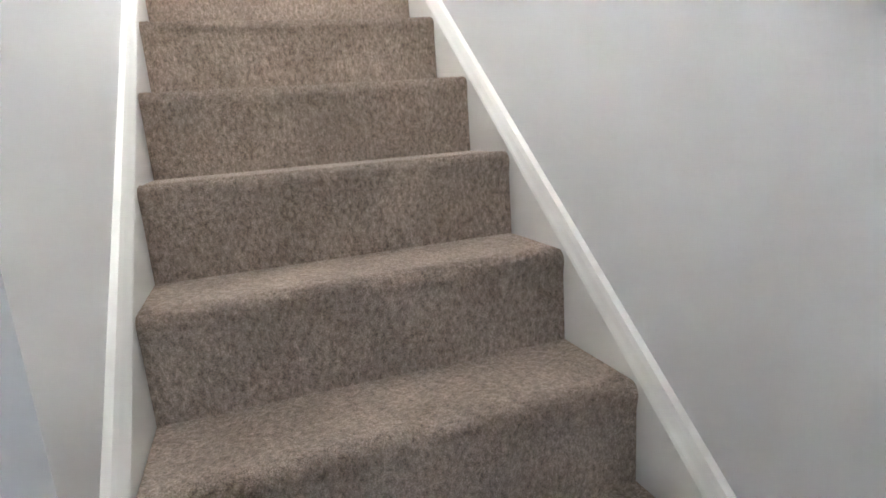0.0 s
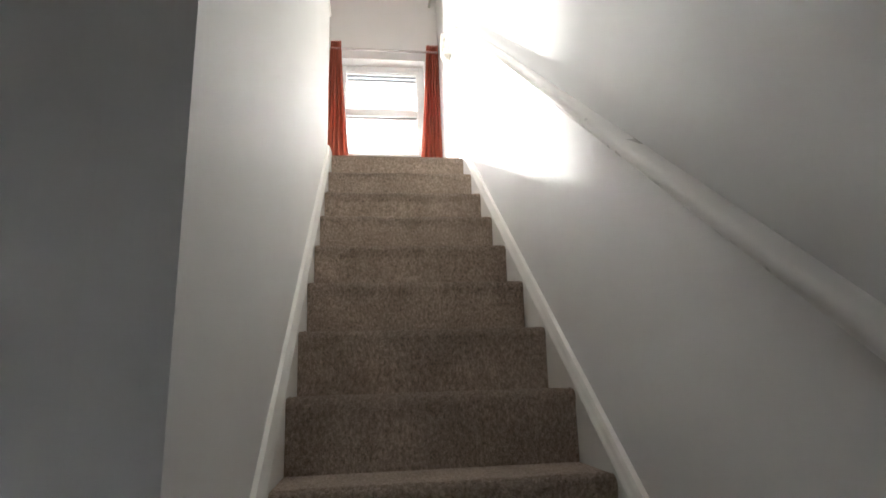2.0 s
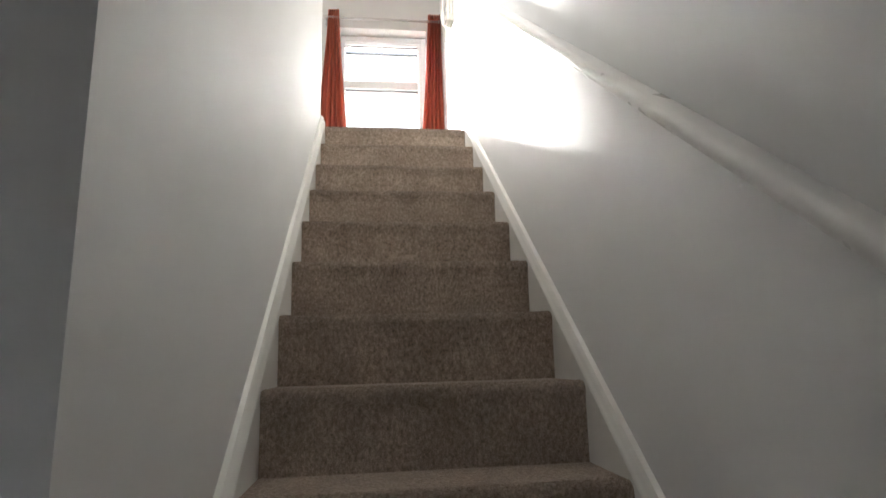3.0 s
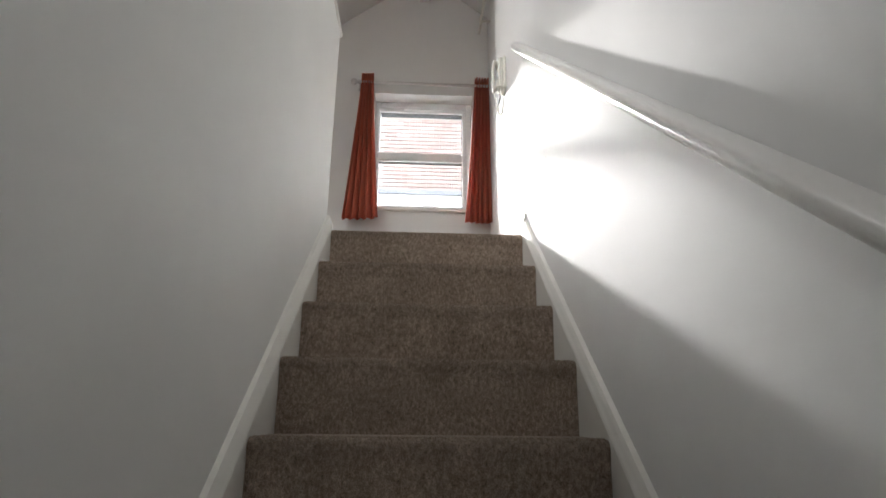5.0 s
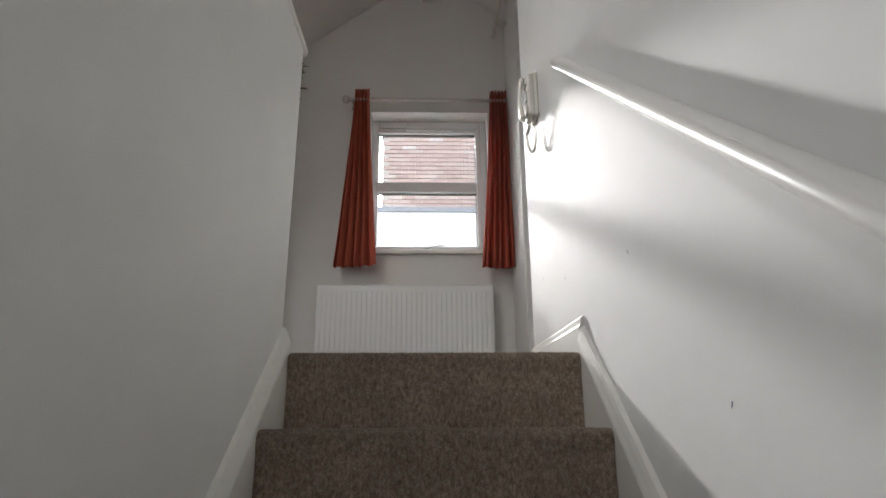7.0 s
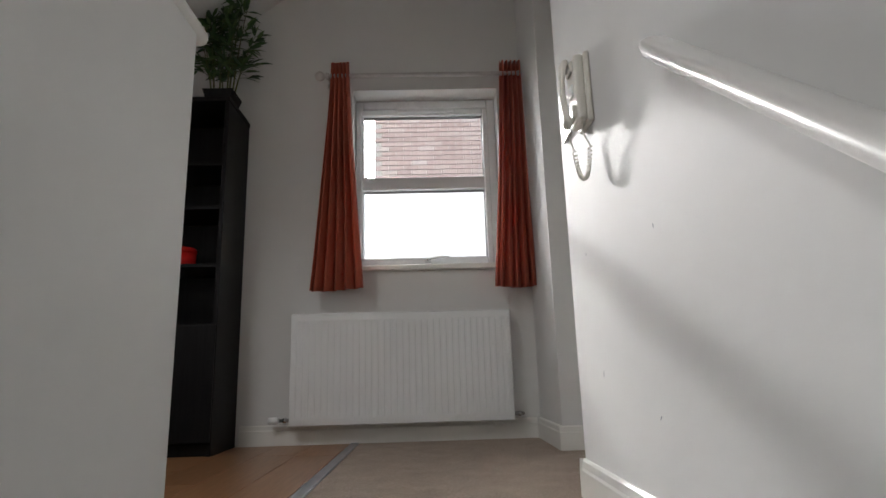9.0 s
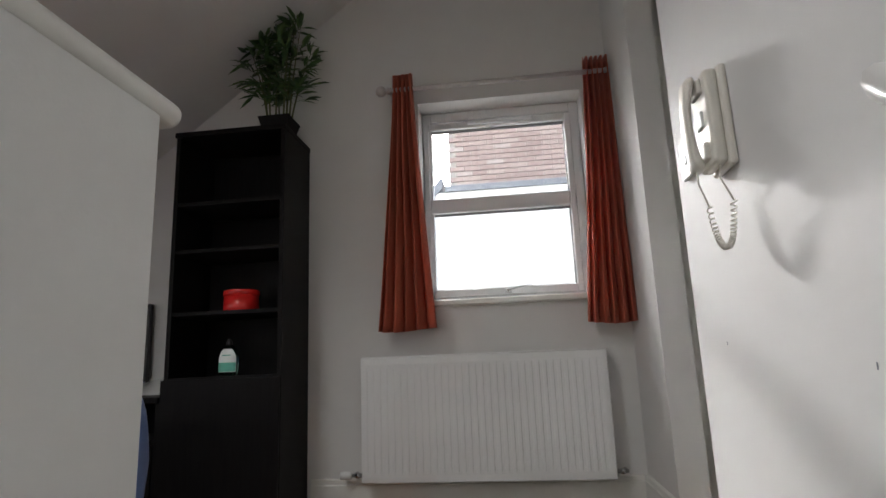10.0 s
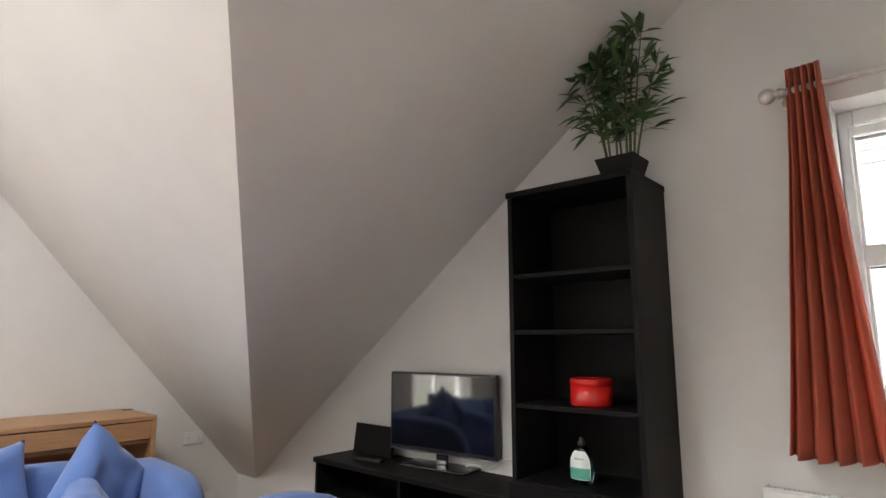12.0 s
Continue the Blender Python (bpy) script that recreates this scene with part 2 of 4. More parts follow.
structure(boxes("wall_stair_right", WALL, [(XR, XR + 0.11, -4.7, WALL_END, LOW - 0.1, 3.3)]), "satin white painted stair wall beside the handrail", "wall")
structure(boxes("wall_stair_left", SOFTWALL, [(XL - 0.11, XL, YB, 0.027, LOW - 0.1, HALF)]), "white painted low wall beside the stairs", "wall")

# window wall, with its opening
WX0, WX1, WZ0, WZ1 = -0.46, 0.415, 0.945, 2.045
structure(boxes("wall_window", ROOM, [(-4.7, WX0, YW, YW + 0.28, -0.3, 3.6), (WX1, 1.8, YW, YW + 0.28, -0.3, 3.6),
                                      (WX0, WX1, YW, YW + 0.28, -0.3, WZ0), (WX0, WX1, YW, YW + 0.28, WZ1, 3.6)]), "white painted gable wall round the window", "wall")
# pier and door recess beyond the stair wall
structure(boxes("wall_pier", ROOM, [(0.56, 0.675, 1.765, YW - 0.002, -0.05, 3.3)]), "white painted pier beside the window", "wall")
structure(boxes("wall_recess", ROOM, [(0.675, 1.7, 1.92, YW - 0.002, -0.05, 3.3), (1.7, 1.8, 0.70, YW - 0.002, -0.05, 3.3), (XR + 0.112, 1.698, 0.70, 0.80, -0.05, 3.3)]),
          "white painted walls of the door recess", "wall")
# end wall with a side window, south wall
EY0, EY1, EZ0, EZ1 = -2.15, -0.75, 0.22, 2.1
structure(boxes("wall_end", ROOM, [(XD - 0.25, XD, -2.9, EY0, -0.1, 3.6), (XD - 0.25, XD, EY1, YW, -0.1, 3.6),
                                   (XD - 0.25, XD, EY0, EY1, -0.1, EZ0), (XD - 0.25, XD, EY0, EY1, EZ1, 3.6)]), "off-white painted end wall behind the desk", "wall")
structure(boxes("wall_south", ROOM, [(XD, XR, -2.9, -2.7, -0.3, 3.6)]), "white painted back wall", "wall")
# lower hall
structure(boxes("wall_hall", ROOM, [(-1.8, XL - 0.11, YB, YB + 0.1, LOW - 0.1, -0.30), (-1.9, -1.8, -4.7, YB + 0.1, LOW - 0.1, -0.30), (-1.9, -1.05, -4.8, -4.7, LOW - 0.1, -0.30), (-0.15, XR + 0.11, -4.8, -4.7, LOW - 0.1, -0.30), (-1.05, -0.15, -4.8, -4.7, LOW + 2.08, -0.30)]),
          "plain grey-white lower hall walls", "wall")
structure(boxes("ceiling_hall", ROOM, [(-1.9, XR, -4.8, -2.7, -0.30, -0.24), (-1.9, XL - 0.112, -2.7, YB + 0.1, -0.30, -0.24)]), "white lower hall ceiling", "ceiling")
structure(boxes("floor_hall", CARPET, [(-1.8, XR, -4.7, YB, LOW - 0.1, LOW)]), "taupe carpet on the lower hall floor", "floor")


def slab(name, corners, thick, label):
    bm = bmesh.new()
    lo = [bm.verts.new(c) for c in corners]
    hi = [bm.verts.new((c[0], c[1], c[2] + thick)) for c in corners]
    k = len(corners)
    bm.faces.new(lo)
    bm.faces.new(hi)
    for i in range(k):
        bm.faces.new((lo[i], lo[(i + 1) % k], hi[(i + 1) % k], hi[i]))
    return structure(finish(bm, name, ROOM), label, "ceiling")


FOOT_X = RIDGE_X - RIDGE_Z / PITCH
RUN = RIDGE_Z / PITCH2
slab("ceiling_slope_window", [(FOOT_X, VALLEY_Y, 0), (RIDGE_X, VALLEY_Y - RUN, RIDGE_Z), (RIDGE_X, VALLEY_Y, RIDGE_Z)], 0.2, "white sloping ceiling under the roof beside the window gable")
slab("ceiling_slope_side", [(FOOT_X, VALLEY_Y, 0), (RIDGE_X, VALLEY_Y - RUN, RIDGE_Z), (-4.7, VALLEY_Y - RUN, RIDGE_Z), (-4.7, VALLEY_Y, 0)], 0.2, "white steep sloping ceiling of the side wing")
slab("ceiling_slope_east", [(RIDGE_X, -2.9, RIDGE_Z), (RIDGE_X, VALLEY_Y, RIDGE_Z), (2.0, VALLEY_Y, RIDGE_Z - PITCH * 2.03), (2.0, -2.9, RIDGE_Z - PITCH * 2.03)], 0.2, "white sloping ceiling over the stair")
# roof opening and window added out of view, only to carry the fill lamp
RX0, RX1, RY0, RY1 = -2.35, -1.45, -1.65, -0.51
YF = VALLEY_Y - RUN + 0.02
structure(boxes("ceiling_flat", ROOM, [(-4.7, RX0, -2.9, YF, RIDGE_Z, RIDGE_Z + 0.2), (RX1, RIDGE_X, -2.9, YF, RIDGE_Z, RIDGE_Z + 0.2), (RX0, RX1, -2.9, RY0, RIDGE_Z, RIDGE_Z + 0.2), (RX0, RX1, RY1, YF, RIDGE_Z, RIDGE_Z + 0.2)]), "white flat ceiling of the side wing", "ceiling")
added_roof_window = structure(empty("window_3_added", (-1.90, -1.08, RIDGE_Z + 0.15)), "white framed roof window added out of view to hold a fill lamp", "window")
adopt(added_roof_window, boxes("frame", UPVC, [(RX0, RX0 + 0.04, RY0, RY1, RIDGE_Z + 0.1, RIDGE_Z + 0.2), (RX1 - 0.04, RX1, RY0, RY1, RIDGE_Z + 0.1, RIDGE_Z + 0.2), (RX0 + 0.04, RX1 - 0.04, RY0, RY0 + 0.04, RIDGE_Z + 0.1, RIDGE_Z + 0.2), (RX0 + 0.04, RX1 - 0.04, RY1 - 0.04, RY1, RIDGE_Z + 0.1, RIDGE_Z + 0.2)], 0.004))
added_roof_pane = box("pane", GLASS, RX0 + 0.04, RX1 - 0.04, RY0 + 0.04, RY1 - 0.04, RIDGE_Z + 0.15, RIDGE_Z + 0.156)
added_roof_pane.visible_shadow = False
adopt(added_roof_window, added_roof_pane)

# upper floors: carpeted landing, laminate room
structure(boxes("floor_landing", BEIGE, [(XL - 0.02, 1.7, 0.03, YW, -0.25, 0.0)]), "taupe carpet on the stair landing", "floor")
floor = structure(boxes("floor", MORTAR, [(XD, XL - 0.112, -2.7, 0.03, -0.25, -0.010), (XD, XL - 0.022, 0.032, YW, -0.25, -0.010)]), "oak laminate plank floor of the upper room", "floor")
structure(boxes("trim_threshold", STEEL, [(XL - 0.03, XL + 0.012, 0.06, YW - 0.02, -0.004, 0.006)], 0.003), "grey metal strip between carpet and laminate", "trim")

# ---- staircase ----
def step_profile(k):
    y, z = -k * GOING, -k * RISE
    arc = [(y + 0.018 - 0.018 * math.cos(a), z - 0.022 + 0.022 * math.sin(a)) for a in [math.pi / 2 * i / 6 - 0.35 for i in range(8)]]
    arc = [p for p in arc if p[1] <= z] + [(y + 0.03, z)]
    return [(y + 0.008, z - RISE - 0.01), (y + 0.005, z - 0.05)] + arc + [(y + GOING + 0.03, z), (y + GOING + 0.03, z - RISE - 0.01)]


stairs = tagged(empty("staircase", (0, -GOING * 13, LOW)), "straight staircase with taupe twist-pile carpet and white strings", "stairs", kind="structure")
for k in range(STEPS):
    st = prism("step", CARPET, step_profile(k), XL + 0.027, XR - 0.027)
    adopt(stairs, st)


def nosing_pile():
    """Short carpet tufts standing out along the rounded nosings."""
    rng = np.random.default_rng(3)
    per = 3200
    verts, faces = [], []
    for k in range(STEPS):
        y, z = -k * GOING, -k * RISE
        x = rng.uniform(XL + 0.029, XR - 0.029, per)
        u = rng.uniform(-0.05, 2.1, per)
        th = np.clip(u, 0, math.pi / 2)
        py = y + 0.018 - 0.018 * np.cos(th) + np.where(u > math.pi / 2, (u - math.pi / 2) * 0.045, 0)
        pz = z - 0.022 + 0.022 * np.sin(th) + np.where(u < 0, u * 0.04, 0)
        py = np.where(u < 0, y - u * 0.008, py)
        nrm = np.stack([rng.normal(0, 0.45, per), -np.cos(th) + rng.normal(0, 0.4, per), np.sin(th) + rng.normal(0, 0.4, per)], 1)
        nrm /= np.linalg.norm(nrm, axis=1)[:, None]
        base = np.stack([x, py, pz], 1) - nrm * 0.001
        tip = base + nrm * rng.uniform(0.003, 0.0065, per)[:, None]
        side = np.cross(nrm, rng.normal(0, 1, (per, 3)))
        side /= np.linalg.norm(side, axis=1)[:, None]
        other = np.cross(nrm, side)
        r = rng.uniform(0.0011, 0.002, per)[:, None]
        o = len(verts) * per
        for i in range(3):
            a = 2 * math.pi * i / 3
            verts.append(base + r * (math.cos(a) * side + math.sin(a) * other))
        verts.append(tip)
        ids = np.arange(per)
        for i in range(3):
            faces.append(np.stack([o + i * per + ids, o + ((i + 1) % 3) * per + ids, o + 3 * per + ids], 1))
    me = bpy.data.meshes.new("carpet_pile")
    me.from_pydata(np.concatenate(verts).tolist(), [], np.concatenate(faces).tolist())
    me.materials.append(CARPET)
    ob = tagged(new("carpet_pile", me), kind="stuff")
    adopt(stairs, ob)


nosing_pile()


def string_board(name, x0, x1, y_top):
    """Sloping skirting beside the treads with a moulded top edge."""
    s = RISE / GOING
    low_y = -GOING * 13 - 0.05
    bm = bmesh.new()
    inner = -1 if x1 > 0 else 1
    wall_x = x1 if inner < 0 else x0
    face = x0 if inner < 0 else x1
    lay = [(face, -0.5), (face, 0.002), (face - inner * 0.002, 0.010), (face - inner * 0.006, 0.020), (wall_x + inner * 0.016, 0.032), (wall_x + inner * 0.011, 0.043), (wall_x, 0.049), (wall_x, -0.5)]
    rings = []
    for y in (low_y, y_top):
        rings.append([bm.verts.new((x, y, s * y + d * 1.0)) for x, d in lay])
    k = len(lay)
    for i in range(k):
        bm.faces.new((rings[0][i], rings[0][(i + 1) % k], rings[1][(i + 1) % k], rings[1][i]))
    bm.faces.new(rings[0])
    bm.faces.new(rings[1])
    ob = finish(bm, name, TRIM)
    adopt(stairs, ob)
    return ob


string_board("string", XL, XL + 0.026, 0.030)
string_board("string", XR - 0.026, XR, 0.034)


def skirting(name, pts, h=0.105, t=0.016):
    """Skirting along a plan line; the wall lies to the right of the line's way."""
    bm = bmesh.new()
    prof = [(0, 0), (t, 0), (t, h - 0.03), (t - 0.004, h - 0.024), (t - 0.006, h - 0.006), (t - 0.012, h), (0, h)]
    for (xa, ya), (xb, yb) in zip(pts, pts[1:]):
        d = Vector((xb - xa, yb - ya, 0)).normalized()
        nrm = Vector((-d.y, d.x, 0))
        rings = [[bm.verts.new(Vector((x, y, 0.001)) + nrm * o + Vector((0, 0, q)) + d * e) for o, q in prof] for (x, y), e in (((xa, ya), 0.0), ((xb, yb), 0.0))]
        k = len(prof)
        for i in range(k):
            bm.faces.new((rings[0][i], rings[0][(i + 1) % k], rings[1][(i + 1) % k], rings[1][i]))
        bm.faces.new(rings[0])
        bm.faces.new(rings[1])
    return structure(finish(bm, name, TRIM), "white painted skirting board at the wall foot", "skirting")


skirting("baseboard_stair_wall", [(XR, 0.036), (XR, WALL_END - 0.0005)])
skirting("baseboard_wall_end", [(XR - 0.016, WALL_END), (XR + 0.11, WALL_END)])
skirting("baseboard_pier", [(0.675, 1.765), (0.56 - 0.016, 1.765)])
skirting("baseboard_pier_side", [(0.56, 1.7655), (0.56, YW)])
skirting("baseboard_window", [(0.5425, YW), (-1.05, YW)])
skirting("baseboard_end", [(XD, 2.1), (XD, -2.7)])

# the low wall's rounded cap
def cap_profile(x0, x1, z, t):
    r = t / 2
    p = [(x0 + r - r * math.cos(a), z + r + r * math.sin(a)) for a in [math.pi / 2 * (i / 5 - 1) * -1 - 0 for i in range(0, 6)][::-1]]
    left = [(x0 + r + r * math.cos(a), z + r + r * math.sin(a)) for a in [math.pi * 1.5 - math.pi * i / 10 for i in range(11)]]
    right = [(x1 - r + r * math.cos(a), z + r + r * math.sin(a)) for a in [math.pi / 2 - math.pi * i / 10 for i in range(11)]]
    return left + right


cap = prism("trim_cap", TRIM, cap_profile(XL - 0.130, XL + 0.008, HALF - 0.003, 0.033), YB, 0.068, "y", True)
bev = cap.modifiers.new("round", "BEVEL")
bev.width, bev.segments, bev.limit_method, bev.angle_limit = 0.012, 4, "ANGLE", radians(60)
structure(cap, "white bullnose timber capping on the low wall", "capping")

# handrail
def handrail():
    root = empty("handrail", (XR, 0.02, 0.9))
    s = RISE / GOING
    y0, y1 = 0.012, -3.3
    prof = [(0.0, -0.024), (-0.018, -0.027), (-0.032, -0.022), (-0.048, -0.012), (-0.053, 0.002), (-0.049, 0.014), (-0.036, 0.021), (-0.018, 0.023), (0.0, 0.023)]
    bm = bmesh.new()
    rings = [[bm.verts.new((XR + x, y, 0.896 + s * y + q * 1.15 + dz)) for x, q in prof] for y, dz in ((y0, 0.0), (y1, 0.0))]
    k = len(prof)
    for i in range(k):
        bm.faces.new((rings[0][i], rings[0][(i + 1) % k], rings[1][(i + 1) % k], rings[1][i]))
    bm.faces.new(rings[0])
    bm.faces.new(rings[1])
    bar = finish(bm, "rail", RAIL, True)
    es = bar.modifiers.new("edges", "BEVEL")
    es.width, es.segments, es.limit_method, es.angle_limit = 0.006, 3, "ANGLE", radians(50)
    adopt(root, bar)
    return tagged(root, "white painted sloping timber handrail fixed along the stair wall", "handrail")


handrail()

# ---- window ----
def window():
    root = structure(empty("window_1", (0, 2.45, WZ0)), "white plastic window with a transom and a top vent strip", "window")
    y0, y1 = 2.435, 2.505
    fx0, fx1, fz0, fz1 = WX0, WX1, WZ0 + 0.012, WZ1
    rows = [(fx0, fx0 + 0.05, y0, y1, fz0, fz1), (fx1 - 0.05, fx1, y0, y1, fz0, fz1), (fx0 + 0.05, fx1 - 0.05, y0, y1, fz1 - 0.055, fz1), (fx0 + 0.05, fx1 - 0.05, y0, y1, fz0, fz0 + 0.04)]
    parts = [boxes("frame", UPVC, rows, 0.006)]
    gx0, gx1, gz0, gz1 = -0.422, 0.333, 1.027, 1.94
    s0 = y0 - 0.012
    sash = [(gx0 - 0.035, gx0, s0, y1 - 0.01, gz0 - 0.045, gz1 + 0.04), (gx1, gx1 + 0.035, s0, y1 - 0.01, gz0 - 0.045, gz1 + 0.04),
            (gx0, gx1, s0, y1 - 0.01, gz1, gz1 + 0.04), (gx0, gx1, s0, y1 - 0.01, gz0 - 0.045, gz0), (gx0, gx1, s0 - 0.006, y1 - 0.01, 1.45, 1.53)]
    parts.append(boxes("sash", UPVC, sash, 0.007))
    gasket = []
    for za, zb in ((gz0, 1.45), (1.53, gz1)):
        gasket += [(gx0, gx0 + 0.005, 2.45, 2.48, za, zb), (gx1 - 0.005, gx1, 2.45, 2.48, za, zb), (gx0, gx1, 2.45, 2.48, za, za + 0.004), (gx0, gx1, 2.45, 2.48, zb - 0.005, zb)]
    parts.append(boxes("gasket", GASKET, gasket))
    for za, zb in ((gz0, 1.45), (1.53, gz1)):
        p = box("pane", GLASS, gx0 + 0.001, gx1 - 0.001, 2.466, 2.472, za + 0.001, zb - 0.001)
        p.visible_shadow = False
        parts.append(p)
    parts.append(box("vent", UPVC, -0.20, 0.16, s0 - 0.018, s0 - 0.001, gz1 + 0.012, gz1 + 0.034, 0.005))
    bm = bmesh.new()
    add_box(bm, -0.045, -0.005, s0 - 0.022, s0 - 0.001, gz0 - 0.034, gz0 - 0.012, 0.005)
    tube_into(bm, [(-0.025, s0 - 0.02, gz0 - 0.02), (0.0, s0 - 0.034, gz0 - 0.012), (0.05, s0 - 0.036, gz0 - 0.004), (0.10, s0 - 0.034, gz0 - 0.006)], 0.0065)
    parts.append(finish(bm, "handle", UPVC, True))
    parts.append(lathe("lock", CHROME, [(0.001, -0.004), (0.008, -0.004), (0.008, 0.0)], (-0.025, s0 - 0.022, gz0 - 0.022), "y"))
    parts.append(box("sill", TRIM, WX0 - 0.01, WX1 + 0.012, YW - 0.028, 2.434, WZ0 - 0.018, WZ0 + 0.012, 0.006))
    adopt(root, *parts)


window()


def end_window():
    root = structure(empty("window_2", (XD - 0.15, (EY0 + EY1) / 2, EZ0)), "white framed side window with terracotta curtains", "window")
    x0, x1 = XD - 0.17, XD - 0.10
    rows = [(x0, x1, EY0, EY0 + 0.06, EZ0, EZ1), (x0, x1, EY1 - 0.06, EY1, EZ0, EZ1), (x0, x1, EY0 + 0.06, EY1 - 0.06, EZ0, EZ0 + 0.06), (x0, x1, EY0 + 0.06, EY1 - 0.06, EZ1 - 0.06, EZ1), (x0, x1, -1.48, -1.42, EZ0 + 0.06, EZ1 - 0.06)]
    adopt(root, boxes("frame", UPVC, rows, 0.005))
    for a, b in ((EY0 + 0.06, -1.48), (-1.42, EY1 - 0.06)):
        p = box("pane", GLASS, XD - 0.138, XD - 0.132, a, b, EZ0 + 0.06, EZ1 - 0.06)
        p.visible_shadow = False
        adopt(root, p)


end_window()


# ---- curtains and pole ----
def curtain(x_top, x_bot, z_top, z_bot, y, folds, seed, centre_x):
    rnd = random.Random(seed)
    nx, nz = folds * 14, 36
    ph = [rnd.uniform(-0.5, 0.5) for _ in range(folds + 2)]
    am = [rnd.uniform(0.75, 1.2) for _ in range(folds + 2)]
    bm = bmesh.new()
    grid = []
    for j in range(nz + 1):
        v = j / nz
        e = v ** 1.25
        xa, xb = (x_top[i] + (x_bot[i] - x_top[i]) * e for i in (0, 1))
        row = []
        for i in range(nx + 1):
            u = i / nx
            f = u * folds
            kf = int(min(f, folds - 0.001))
            amp = (0.030 + 0.012 * v) * (am[kf] * (1 - f + kf) + am[kf + 1] * (f - kf))
            wob = 0.35 * v * (ph[kf] * (1 - f + kf) + ph[kf + 1] * (f - kf))
            yy = y + amp * math.sin(2 * math.pi * (f + wob * 0.5)) + 0.006 * math.sin(9 * v + 3 * u)
            xx = xa + (xb - xa) * u + 0.007 * math.sin(4 * math.pi * f + 1.0) * (0.4 + v)
            hem = 0.004 * math.sin(2 * math.pi * f) + 0.006 * math.sin(5 * u + seed)
            top = 0.007 * math.cos(4 * math.pi * f) if j == 0 else 0
            row.append(bm.verts.new((xx, yy, z_top + (z_bot - z_top) * v + hem * v + top)))
        grid.append(row)
    for a, b in zip(grid, grid[1:]):
        for i in range(nx):
            bm.faces.new((a[i], a[i + 1], b[i + 1], b[i]))
    ob = finish(bm, "curtain", TERRACOTTA, True)
    so = ob.modifiers.new("cloth", "SOLIDIFY")
    so.thickness = 0.003
    return tagged(ob, "terracotta eyelet curtain hanging open beside the window", "curtain", "curtains at the window")


curtain((-0.572, -0.468), (-0.675, -0.385), 2.15, 0.805, 2.16, 5, 3, -0.52)
curtain((0.424, 0.545), (0.338, 0.553), 2.15, 0.80, 2.16, 5, 8, 0.48)


def pole():
    root = tagged(empty("curtain_pole", (0, 2.16, 2.072)), "satin grey curtain pole with a ball finial on brackets", "curtain pole")
    z = 2.072
    bm = bmesh.new()
    lathe_into(bm, [(0.0125, -0.59), (0.0125, 0.55)], (0, 2.16, z), 16, "x")
    adopt(root, finish(bm, "rod", POLE, True))
    ball = [(0.006, -0.662)] + [(0.029 * math.sin(a), -0.634 - 0.029 * math.cos(a)) for a in [0.35 + 0.27 * i for i in range(9)]] + [(0.011, -0.603), (0.019, -0.600), (0.019, -0.590), (0.013, -0.588)]
    adopt(root, lathe("finial", POLE, ball, (0, 2.16, z), "x"))
    for x in (-0.585, 0.535):
        bm = bmesh.new()
        lathe_into(bm, [(0.009, 0.0), (0.009, 0.115), (0.022, 0.118), (0.022, 0.128)], (x, 2.16, z), 14, "y")
        lathe_into(bm, [(0.016, -0.006), (0.016, 0.006)], (x, 2.16, z), 14, "x")
        adopt(root, finish(bm, "bracket", POLE, True))


pole()


